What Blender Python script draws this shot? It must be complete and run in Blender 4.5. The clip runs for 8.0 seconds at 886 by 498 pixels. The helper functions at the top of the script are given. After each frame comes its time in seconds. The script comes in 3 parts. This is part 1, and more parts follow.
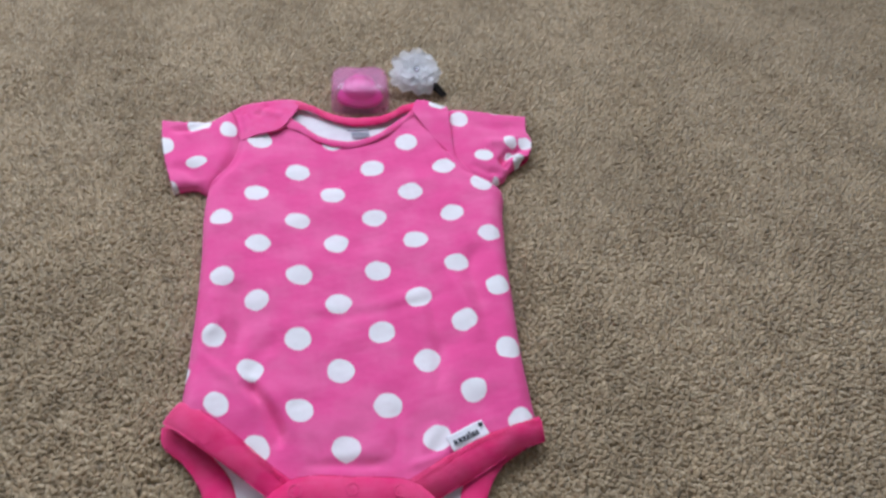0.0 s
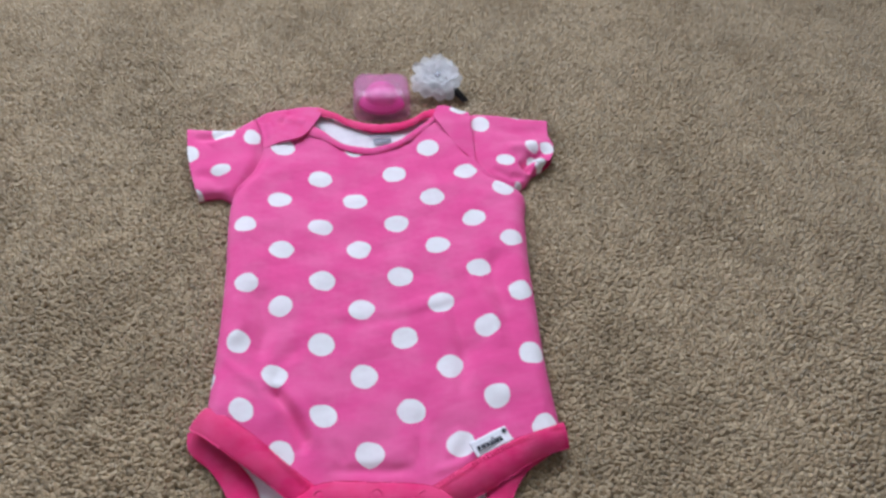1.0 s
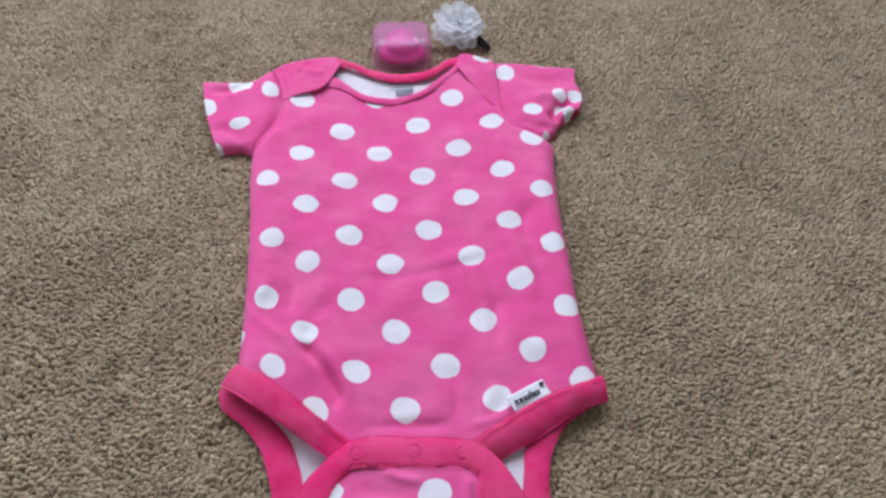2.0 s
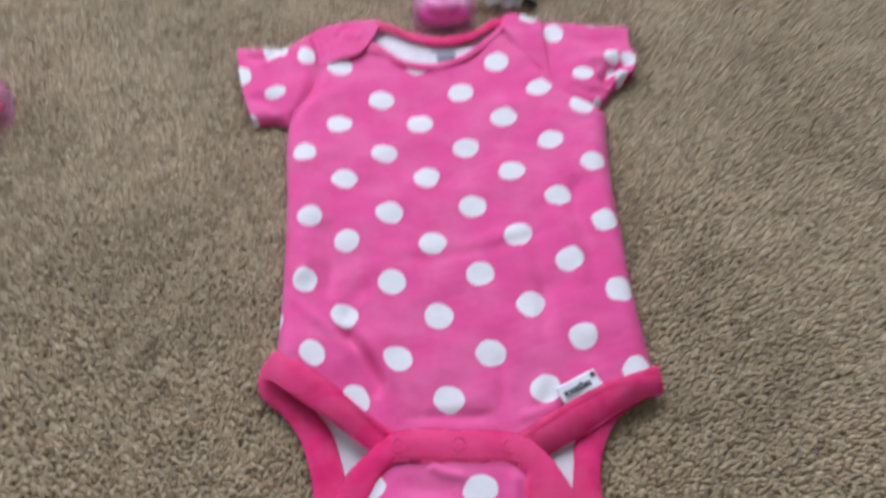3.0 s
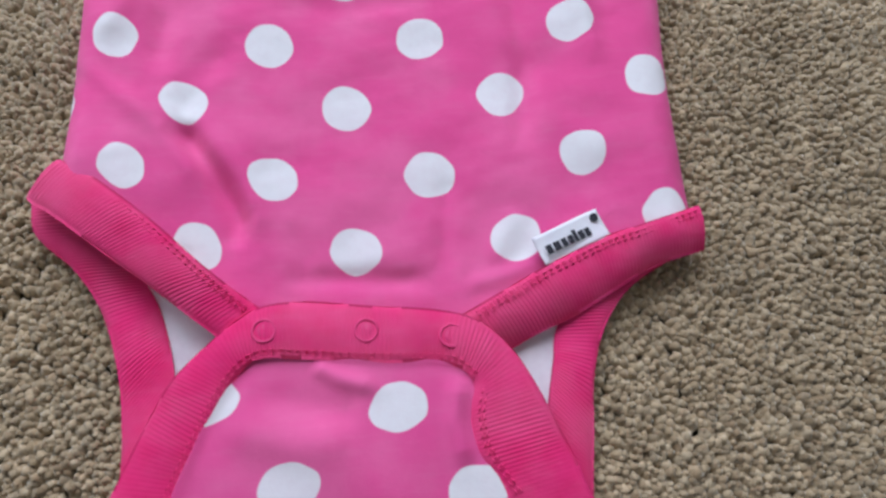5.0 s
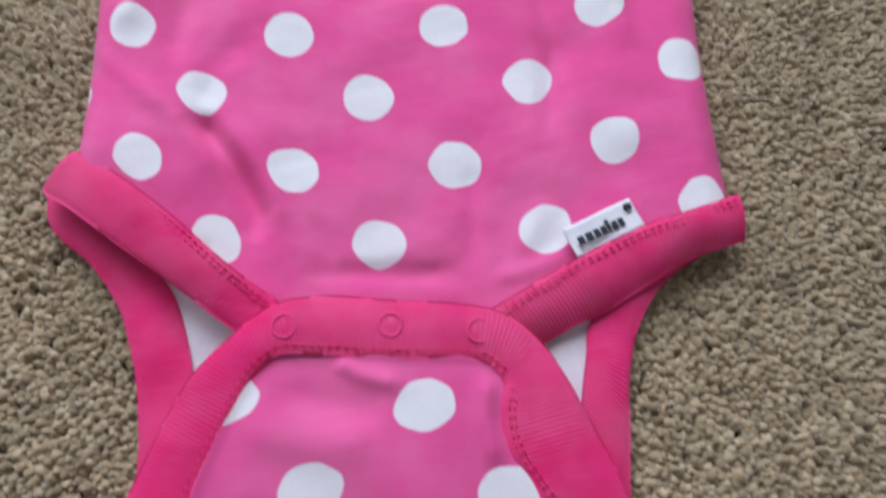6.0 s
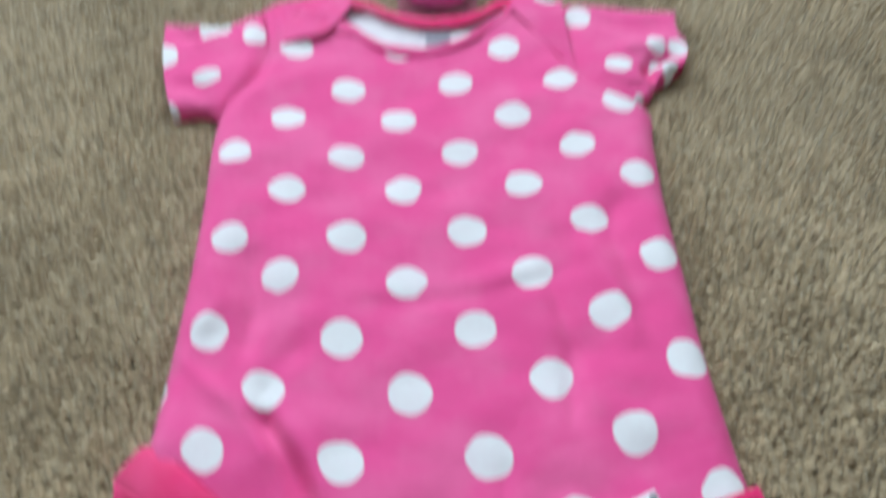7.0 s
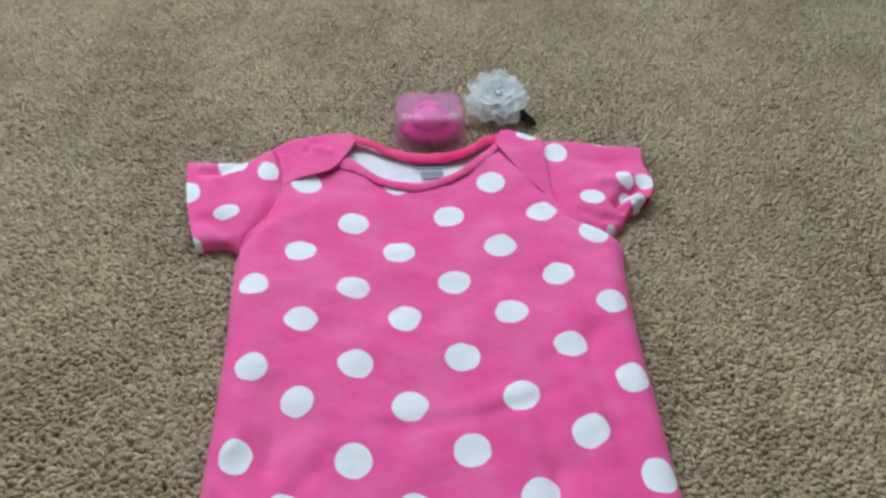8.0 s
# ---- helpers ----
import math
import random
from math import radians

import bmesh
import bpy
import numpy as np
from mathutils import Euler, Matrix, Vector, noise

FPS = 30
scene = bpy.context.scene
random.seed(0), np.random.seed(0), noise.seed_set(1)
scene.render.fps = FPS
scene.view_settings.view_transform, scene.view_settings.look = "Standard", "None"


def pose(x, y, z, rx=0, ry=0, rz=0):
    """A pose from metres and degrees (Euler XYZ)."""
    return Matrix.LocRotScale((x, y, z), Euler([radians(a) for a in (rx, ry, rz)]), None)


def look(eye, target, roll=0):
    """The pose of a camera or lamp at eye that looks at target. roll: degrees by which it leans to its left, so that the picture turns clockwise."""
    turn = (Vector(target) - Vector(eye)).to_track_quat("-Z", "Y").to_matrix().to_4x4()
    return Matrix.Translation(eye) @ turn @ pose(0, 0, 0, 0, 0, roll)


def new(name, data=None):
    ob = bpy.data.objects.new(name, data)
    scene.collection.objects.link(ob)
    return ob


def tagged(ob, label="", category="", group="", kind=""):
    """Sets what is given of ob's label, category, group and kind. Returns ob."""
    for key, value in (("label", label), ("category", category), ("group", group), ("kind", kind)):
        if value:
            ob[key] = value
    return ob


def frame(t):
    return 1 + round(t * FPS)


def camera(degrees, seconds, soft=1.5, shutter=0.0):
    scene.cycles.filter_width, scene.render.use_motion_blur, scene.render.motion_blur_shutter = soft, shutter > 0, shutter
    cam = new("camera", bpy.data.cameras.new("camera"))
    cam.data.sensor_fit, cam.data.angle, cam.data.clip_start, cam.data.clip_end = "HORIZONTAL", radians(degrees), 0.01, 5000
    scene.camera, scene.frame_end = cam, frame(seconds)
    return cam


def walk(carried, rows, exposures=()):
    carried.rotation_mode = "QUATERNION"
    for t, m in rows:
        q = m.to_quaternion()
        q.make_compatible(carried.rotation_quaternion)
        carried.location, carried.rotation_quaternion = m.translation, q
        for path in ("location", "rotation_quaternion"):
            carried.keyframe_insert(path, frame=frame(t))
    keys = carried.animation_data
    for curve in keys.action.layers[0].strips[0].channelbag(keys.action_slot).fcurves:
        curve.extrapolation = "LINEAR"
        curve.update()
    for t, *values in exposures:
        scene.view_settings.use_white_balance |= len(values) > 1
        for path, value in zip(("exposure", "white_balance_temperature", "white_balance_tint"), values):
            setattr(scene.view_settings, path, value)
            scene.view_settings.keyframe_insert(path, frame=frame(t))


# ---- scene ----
cam = camera(65.42, 8.0, soft=2.8, shutter=1.0)
# seconds, eye, point looked at, roll
PATH = [
    (0, (0.01929, -0.18589, 0.32274), (0.3449, 1.1526, -1.1272), 6.82),
    (0.5, (0.01853, -0.18594, 0.32413), (0.3323, 1.1267, -1.1519), 7.63),
    (1, (0.01962, -0.18556, 0.32301), (0.2811, 1.1722, -1.1221), 4.41),
    (1.4, (0.01443, -0.18052, 0.32280), (0.2586, 1.1446, -1.1552), 3.12),
    (1.5, (0.01761, -0.17973, 0.31710), (0.2133, 1.1123, -1.1970), 1.20),
    (1.6, (0.01208, -0.17807, 0.31306), (0.2279, 1.0912, -1.2174), 2.91),
    (1.7, (0.00963, -0.17993, 0.31068), (0.2428, 1.0982, -1.2099), 3.33),
    (2.8, (0.00569, -0.16838, 0.30963), (0.2081, 1.0725, -1.2458), 2.37),
    (3, (0.00825, -0.15648, 0.30463), (0.1154, 1.0280, -1.3034), -0.76),
    (3.2, (0.00469, -0.14734, 0.29362), (0.1031, 0.9797, -1.3556), -0.43),
    (3.5, (-0.00667, -0.11085, 0.27142), (0.1958, 0.8541, -1.4687), 6.16),
    (3.7, (0.00479, -0.09669, 0.24070), (0.2686, 0.7032, -1.5733), 12.26),
    (3.9, (0.03500, -0.08742, 0.21291), (0.1811, 0.5499, -1.6772), 7.48),
    (4, (0.03148, -0.08562, 0.20144), (0.1849, 0.5236, -1.6973), 8.37),
    (4.5, (0.02640, -0.08341, 0.18862), (0.1989, 0.5291, -1.7074), 11.17),
    (4.7, (0.02751, -0.08415, 0.19052), (0.2109, 0.5394, -1.7009), 11.50),
    (5.8, (0.03130, -0.08527, 0.18264), (0.1630, 0.5322, -1.7151), 7.06),
    (6, (0.02785, -0.08587, 0.18098), (0.1513, 0.5612, -1.7074), 5.86),
    (6.3, (0.02794, -0.08551, 0.18251), (0.1509, 0.7080, -1.6492), 4.07),
    (6.5, (0.02398, -0.08404, 0.18660), (0.1533, 0.8719, -1.5654), 3.83),
    (6.7, (0.02599, -0.08586, 0.19540), (0.1198, 0.9849, -1.4912), 2.20),
    (7, (0.02200, -0.08839, 0.20634), (0.1407, 1.2093, -1.3108), 0.73),
    (7.2, (0.01885, -0.08845, 0.21830), (0.2117, 1.2645, -1.2419), 2.49),
    (7.5, (0.01563, -0.09327, 0.23528), (0.2191, 1.3540, -1.1300), 1.75),
    (8, (0.01518, -0.09645, 0.24761), (0.1913, 1.3583, -1.1136), 1.41),
]
walk(cam, [(t, look(eye, target, roll)) for t, eye, target, roll in PATH],
     exposures=[(0.0, -0.02, 6100, 11), (3.3, -0.02, 6100, 11), (4.0, -0.16, 6100, 11), (4.5, -0.07, 6100, 11), (6.0, -0.04, 6100, 11), (6.5, 0.12, 6100, 1), (7.2, 0.05, 6000, -3), (8.0, -0.08, 6000, -3)])


# ---- world and light: daylight from a window in the far wall, and an added side fill ----
world = bpy.data.worlds.new("sky")
scene.world = world
world.use_nodes = True
_wn = world.node_tree.nodes
_sky = _wn.new("ShaderNodeTexSky")
_sky.sky_type, _sky.sun_disc = "NISHITA", False
_sky.sun_elevation, _sky.sun_rotation = radians(40), radians(200)
world.node_tree.links.new(_sky.outputs[0], _wn["Background"].inputs[0])
_wn["Background"].inputs[1].default_value = 0.12


def area_light(name, x, y, z, w, h, power, rx, rz, colour):
    data = bpy.data.lights.new(name, "AREA")
    data.shape, data.size, data.size_y, data.energy, data.color = "RECTANGLE", w, h, power, colour
    ob = new(name, data)
    ob.matrix_world = pose(x, y, z, rx, 0, rz)
    return ob


area_light("daylight_in_window", -0.18, 0.82, 0.85, 1.3, 0.9, 27, -90, 0, (0.86, 0.91, 1.0))
# weak unseen fill from the left, added; no window is known on that side
area_light("side_fill", -2.08, 0.2, 1.45, 1.3, 1.3, 4, 90, -90, (0.86, 0.91, 1.0))


# ---- materials ----
class Graph:
    """A node material in the making."""

    def __init__(self, name):
        self.mat = bpy.data.materials.new(name)
        self.mat.use_nodes = True
        self.tree = self.mat.node_tree
        self.bsdf = self.tree.nodes["Principled BSDF"]

    def node(self, kind, operation="", data_type="", interpolation_type=""):
        n = self.tree.nodes.new(kind)
        if operation:
            n.operation = operation
        if data_type:
            n.data_type = data_type
        if interpolation_type:
            n.interpolation_type = interpolation_type
        return n

    def put(self, value, socket):
        if isinstance(value, bpy.types.NodeSocket):
            self.tree.links.new(value, socket)
        else:
            socket.default_value = value

    def math(self, op, a, b=0.0, c=0.0):
        n = self.node("ShaderNodeMath", operation=op)
        for k, v in enumerate((a, b, c)):
            self.put(v, n.inputs[k])
        return n.outputs[0]

    def mix(self, fac, a, b):
        n = self.node("ShaderNodeMix", data_type="RGBA")
        self.put(fac, n.inputs[0])
        for k, v in ((6, a), (7, b)):
            self.put((*v, 1) if isinstance(v, tuple) else v, n.inputs[k])
        return n.outputs[2]

    def noise(self, vec, scale, detail=3.0, rough=0.5):
        n = self.node("ShaderNodeTexNoise")
        if vec is not None:
            self.tree.links.new(vec, n.inputs["Vector"])
        n.inputs["Scale"].default_value, n.inputs["Detail"].default_value = scale, detail
        n.inputs["Roughness"].default_value = rough
        return n.outputs[0]

    def ramp(self, fac, lo, hi, a=0.0, b=1.0):
        n = self.node("ShaderNodeMapRange", interpolation_type="SMOOTHSTEP")
        for k, v in enumerate((fac, lo, hi, a, b)):
            self.put(v, n.inputs[k])
        return n.outputs[0]

    def bump(self, height, strength, distance):
        n = self.node("ShaderNodeBump")
        self.put(height, n.inputs["Height"])
        n.inputs["Strength"].default_value, n.inputs["Distance"].default_value = strength, distance
        self.tree.links.new(n.outputs[0], self.bsdf.inputs["Normal"])

    def coord(self, which):
        return self.node("ShaderNodeTexCoord").outputs[which]

    def finish(self, colour, rough=0.9, sheen=0.0):
        self.put((*colour, 1) if isinstance(colour, tuple) else colour, self.bsdf.inputs["Base Color"])
        self.bsdf.inputs["Roughness"].default_value = rough
        self.bsdf.inputs["Sheen Weight"].default_value = sheen
        self.bsdf.inputs["Specular IOR Level"].default_value = 0.25
        return self.mat


PINK, RIB, RIB_DEEP, WHITE = (0.785, 0.082, 0.295), (0.80, 0.026, 0.178), (0.75, 0.018, 0.145), (0.79, 0.77, 0.79)


def knit(g, base):
    """Fine jersey grain: small columns of stitches, slubs and soft mottling, as colour and relief."""
    obj = g.coord("Object")
    slub = g.noise(obj, 420, 4, 0.6)
    soft = g.noise(obj, 45, 3)
    fine = g.noise(obj, 2600, 2)
    col = g.mix(g.ramp(soft, 0.35, 0.7), base, g.mix(0.10, base, (0.95, 0.55, 0.75)))
    col = g.mix(g.ramp(slub, 0.35, 0.75, 0.0, 0.09), col, g.mix(0.5, col, (0.45, 0.03, 0.16)))
    along = g.node("ShaderNodeMapping")
    g.tree.links.new(obj, along.inputs[0])
    along.inputs["Scale"].default_value = (0.16, 1.0, 1.0)
    streak = g.noise(along.outputs[0], 520, 3)
    col = g.mix(g.ramp(streak, 0.48, 0.72, 0.0, 0.05), col, g.mix(0.35, col, (0.95, 0.70, 0.85)))
    height = g.math("ADD", g.math("MULTIPLY", fine, 0.5), slub)
    g.bump(height, 0.22, 0.0004)
    return col


def printed_cloth(name, spots=()):
    """Pink jersey printed with white dots: on the half-drop repeat laid out by the UV map, or at the spots given in it."""
    g = Graph(name)
    uv = g.node("ShaderNodeUVMap").outputs[0]
    wob = g.node("ShaderNodeTexNoise")
    g.tree.links.new(uv, wob.inputs["Vector"])
    wob.inputs["Scale"].default_value, wob.inputs["Detail"].default_value = 2.4, 1.0
    shift = g.node("ShaderNodeVectorMath", operation="MULTIPLY_ADD")
    g.tree.links.new(wob.outputs[1], shift.inputs[0])
    shift.inputs[1].default_value, shift.inputs[2].default_value = (0.10, 0.10, 0), (-0.05, -0.05, 0)
    moved = g.node("ShaderNodeVectorMath", operation="ADD")
    g.tree.links.new(uv, moved.inputs[0])
    g.tree.links.new(shift.outputs[0], moved.inputs[1])
    split = g.node("ShaderNodeSeparateXYZ")
    g.tree.links.new(moved.outputs[0], split.inputs[0])
    i, j = split.outputs[0], split.outputs[1]

    def length(p, q):
        return g.math("SQRT", g.math("ADD", g.math("MULTIPLY", p, p), g.math("MULTIPLY", q, q)))

    if spots:
        mask = None
        for x, y, r, tall in spots:
            one = g.ramp(length(g.math("SUBTRACT", i, x), g.math("DIVIDE", g.math("SUBTRACT", j, y), tall)), r - 0.012, r + 0.012, 1.0, 0.0)
            mask = one if mask is None else g.math("MAXIMUM", mask, one)
    else:
        a = g.math("MULTIPLY", g.math("ADD", i, j), 0.5)
        b = g.math("MULTIPLY", g.math("SUBTRACT", i, j), 0.5)
        a = g.math("SUBTRACT", a, g.math("ROUND", a))
        b = g.math("SUBTRACT", b, g.math("ROUND", b))
        mask = g.ramp(length(g.math("ADD", a, b), g.math("SUBTRACT", a, b)), 0.308, 0.330, 1.0, 0.0)
    base = g.mix(mask, PINK, WHITE)
    return g.finish(knit(g, base), 0.92, 0.10)


def plain_cloth(name, colour, other, rough=0.92, scale=120):
    g = Graph(name)
    obj = g.coord("Object")
    base = g.mix(g.ramp(g.noise(obj, scale, 4, 0.6), 0.3, 0.75), colour, other)
    return g.finish(knit(g, base), rough, 0.10)


def carpet_material(name, light, mid, dark):
    g = Graph(name)
    geo = g.node("ShaderNodeNewGeometry")
    obj = g.coord("Object")
    pick = geo.outputs["Random Per Island"]
    col = g.mix(g.ramp(pick, 0.0, 0.5), dark, mid)
    col = g.mix(g.ramp(pick, 0.45, 1.0), col, light)
    # some yarns are dyed greyer, some redder
    turn = g.math("FRACT", g.math("MULTIPLY", pick, 37.0))
    col = g.mix(g.ramp(turn, 0.55, 0.95, 0.0, 0.20), col, (0.42, 0.40, 0.33))
    col = g.mix(g.ramp(turn, 0.42, 0.05, 0.0, 0.22), col, (0.50, 0.30, 0.17))
    col = g.mix(g.ramp(g.noise(obj, 1800, 3), 0.35, 0.7, 0.0, 0.35), col, light)
    # shading of the pile's lie, painted into the colour as broad darker patches
    nap_shade = g.ramp(g.noise(obj, 9, 5, 0.65), 0.36, 0.66)
    col = g.mix(g.math("MULTIPLY", nap_shade, 0.34), col, tuple(0.55 * c for c in mid))
    # smaller lighter patches where the turned pile would catch light, also painted in
    nap_sheen = g.ramp(g.noise(obj, 27, 4, 0.6), 0.42, 0.70)
    col = g.mix(g.math("MULTIPLY", nap_sheen, 0.26), col, light)
    flecked = g.ramp(g.noise(obj, 75, 4, 0.6), 0.40, 0.68)
    col = g.mix(g.math("MULTIPLY", flecked, 0.24), col, light)
    g.bump(g.noise(obj, 2400, 3), 0.4, 0.0004)
    g.bsdf.inputs["Sheen Roughness"].default_value = 0.45
    g.bsdf.inputs["Sheen Tint"].default_value = (1.0, 0.96, 0.83, 1)
    return g.finish(col, 0.95, 1.0)


def solid(name, colour, rough=0.5, metal=0.0, grain=300.0, vary=0.12, bump=0.1):
    g = Graph(name)
    obj = g.coord("Object")
    n = g.noise(obj, grain, 4)
    dark = tuple(c * (1 - vary) for c in colour)
    g.bump(n, bump, 0.0003)
    mat = g.finish(g.mix(g.ramp(n, 0.3, 0.7), dark, colour), rough)
    g.bsdf.inputs["Metallic"].default_value = metal
    g.bsdf.inputs["Specular IOR Level"].default_value = 0.5
    return mat


def clear_plastic(name, tint, haze, rough):
    """Thin clear plastic: most light goes straight through, a little is scattered by its cloudy, glossy skin."""
    g = Graph(name)
    g.bump(g.noise(g.coord("Object"), 90, 2), 0.08, 0.0004)
    g.finish(haze, rough)
    g.bsdf.inputs["Specular IOR Level"].default_value = 0.5
    clear = g.node("ShaderNodeBsdfTransparent")
    clear.inputs[0].default_value = (*tint, 1)
    blend = g.node("ShaderNodeMixShader")
    blend.inputs[0].default_value = 0.20
    g.tree.links.new(clear.outputs[0], blend.inputs[1])
    g.tree.links.new(g.bsdf.outputs[0], blend.inputs[2])
    g.tree.links.new(blend.outputs[0], g.tree.nodes["Material Output"].inputs[0])
    return g.mat


def chiffon(name):
    """Thin white cloth that lets half of the light through."""
    g = Graph(name)
    grain = g.noise(g.coord("Object"), 700, 4)
    g.bump(grain, 0.2, 0.0003)
    g.finish(g.mix(g.ramp(grain, 0.3, 0.7), (0.90, 0.90, 0.91), (0.95, 0.95, 0.96)), 0.8)
    behind = g.node("ShaderNodeBsdfTranslucent")
    behind.inputs[0].default_value = (0.95, 0.95, 0.96, 1)
    blend = g.node("ShaderNodeMixShader")
    blend.inputs[0].default_value = 0.58
    g.tree.links.new(g.bsdf.outputs[0], blend.inputs[1])
    g.tree.links.new(behind.outputs[0], blend.inputs[2])
    g.tree.links.new(blend.outputs[0], g.tree.nodes["Material Output"].inputs[0])
    return g.mat


M_PRINT = printed_cloth("dotted pink jersey")
M_INSIDE = plain_cloth("white jersey inside", (0.80, 0.76, 0.80), (0.72, 0.66, 0.72))
M_PLAIN = plain_cloth("plain pink jersey", PINK, (0.78, 0.05, 0.24))
M_RIB = plain_cloth("deep pink rib knit", RIB, RIB_DEEP)
M_THREAD = plain_cloth("deep pink thread", (0.77, 0.020, 0.150), (0.79, 0.023, 0.165))
M_SNAP = solid("pink enamelled snap", (0.80, 0.040, 0.20), 0.6)
M_TAG = plain_cloth("white satin tape", (0.82, 0.82, 0.86), (0.76, 0.76, 0.82), 0.6)
M_INK = solid("black woven lettering", (0.02, 0.02, 0.03), 0.8)
M_GREYINK = solid("grey heat transfer ink", (0.42, 0.43, 0.50), 0.8)
M_TUFT = carpet_material("beige carpet pile", (0.57, 0.442, 0.282), (0.315, 0.226, 0.126), (0.165, 0.110, 0.056))
M_BACKING = solid("carpet backing", (0.27, 0.21, 0.14), 0.95, grain=900, vary=0.4, bump=0.6)
M_WALL = solid("off-white wall paint", (0.50, 0.48, 0.45), 0.85, grain=60, vary=0.04)
M_CEIL = solid("white ceiling paint", (0.80, 0.80, 0.79), 0.9, grain=80, vary=0.03)
M_PETAL = chiffon("white chiffon")
M_BLACK = solid("black lacquered clip", (0.012, 0.011, 0.012), 0.35)
M_GEM = solid("silver rhinestone", (0.50, 0.53, 0.58), 0.25, 0.8)
M_PINKP = solid("hot pink soft plastic", (0.88, 0.015, 0.42), 0.38, grain=120)
M_CASE = clear_plastic("clear pink-tinged plastic", (1.0, 0.86, 0.95), (0.90, 0.50, 0.76), 0.10)
M_CORAL = solid("coral pink soft plastic", (0.82, 0.06, 0.20), 0.4, grain=120)


# ---- building helpers ----
def mesh_object(name, verts, faces, material, parent=None, label="", uvs=None, smooth=True):
    me = bpy.data.meshes.new(name)
    me.from_pydata([tuple(v) for v in verts], [], [tuple(f) for f in faces])
    if uvs is not None:
        layer = me.uv_layers.new(name="UVMap")
        idx = np.empty(len(me.loops), dtype=np.int32)
        me.loops.foreach_get("vertex_index", idx)
        layer.data.foreach_set("uv", np.asarray(uvs, dtype=np.float32)[idx].ravel())
    if smooth:
        me.polygons.foreach_set("use_smooth", np.ones(len(me.polygons), dtype=bool))
    me.materials.append(material)
    me.update()
    ob = new(name, me)
    ob.parent = parent
    if label:
        tagged(ob, label)
    return ob


def part(name, bm, material, parent, label="", smooth=True):
    """Links a bmesh as one mesh object under a thing or under a part."""
    me = bpy.data.meshes.new(name)
    bm.to_mesh(me)
    bm.free()
    if smooth:
        me.polygons.foreach_set("use_smooth", np.ones(len(me.polygons), dtype=bool))
    me.materials.append(material)
    ob = new(name, me)
    ob.parent = parent
    if label:
        tagged(ob, label)
    return ob


def thing(name, place=(0, 0, 0), rz=0.0, **tags):
    ob = new(name)
    ob.matrix_world = pose(*place, 0, 0, rz)
    return tagged(ob, **tags)


def spline(points, t, by_length=True):
    """Points along a smooth curve through the control points, t from 0 to 1."""
    p = np.asarray(points, dtype=float)
    if by_length:
        s = np.concatenate([[0], np.cumsum(np.linalg.norm(np.diff(p[:, :2], axis=0), axis=1))])
        s /= s[-1]
    else:
        s = np.linspace(0, 1, len(p))
    m = np.empty_like(p)
    m[1:-1] = (p[2:] - p[:-2]) / (s[2:] - s[:-2])[:, None]
    m[0], m[-1] = (p[1] - p[0]) / (s[1] - s[0]), (p[-1] - p[-2]) / (s[-1] - s[-2])
    t = np.atleast_1d(t)
    k = np.clip(np.searchsorted(s, t, side="right") - 1, 0, len(p) - 2)
    h = (s[k + 1] - s[k])[:, None]
    u = ((t - s[k]) / h[:, 0])[:, None]
    return ((1 + 2 * u) * (1 - u) ** 2 * p[k] + u * (1 - u) ** 2 * h * m[k]
            + u * u * (3 - 2 * u) * p[k + 1] + u * u * (u - 1) * h * m[k + 1])


def patch(left, right, bottom, top, nu, nv):
    """A sheet of points stretched between four edge curves (left and right run upwards, bottom and top rightwards)."""
    u, v = np.linspace(0, 1, nu), np.linspace(0, 1, nv)
    L, R, B, T = spline(left, v), spline(right, v), spline(bottom, u), spline(top, u)
    U, V = u[None, :, None], v[:, None, None]
    return ((1 - U) * L[:, None] + U * R[:, None] + (1 - V) * B[None] + V * T[None]
            - (1 - U) * (1 - V) * B[0] - U * (1 - V) * B[-1] - (1 - U) * V * T[0] - U * V * T[-1])


def edge_roll(shape, step_u, step_v, radius, sides):
    """0 at the rolled edges ('l', 'r', 'b', 't') rising in a quarter circle to 1."""
    nv, nu = shape
    d = np.full(shape, 1e9)
    iu, iv = np.arange(nu)[None, :] * step_u, np.arange(nv)[:, None] * step_v
    for s in sides:
        d = np.minimum(d, {"l": iu, "r": iu[:, ::-1], "b": iv, "t": iv[::-1]}[s] + 0 * d)
    q = np.clip(d / radius, 0, 1)
    return np.sqrt(1 - (1 - q) ** 2)


def ridge(x, y, points, width, height):
    """A soft fold (or, with a negative height, a crease) along a line of points."""
    best = np.full(x.shape, 1e9)
    along = np.zeros(x.shape)
    n = len(points) - 1
    for k in range(n):
        ax, ay = points[k]
        bx, by = points[k + 1]
        q = ((x - ax) * (bx - ax) + (y - ay) * (by - ay)) / ((bx - ax) ** 2 + (by - ay) ** 2)
        qc = np.clip(q, 0, 1)
        d = np.hypot(x - ax - qc * (bx - ax), y - ay - qc * (by - ay))
        near = d < best
        best, along = np.where(near, d, best), np.where(near, (k + qc) / n, along)
    fade = np.clip(np.minimum(along, 1 - along) * 5, 0.15, 1)
    return height * fade * np.exp(-(best / width) ** 2)


def waves(x, y, scale, seed):
    """Slow random undulation between about -1 and 1."""
    rng = np.random.RandomState(seed)
    z = np.zeros(x.shape)
    for _ in range(7):
        a, ph, k = rng.uniform(0, math.tau), rng.uniform(0, math.tau), rng.uniform(0.6, 1.7) / scale
        z += np.sin((x * math.cos(a) + y * math.sin(a)) * k * math.tau + ph)
    return z / 4


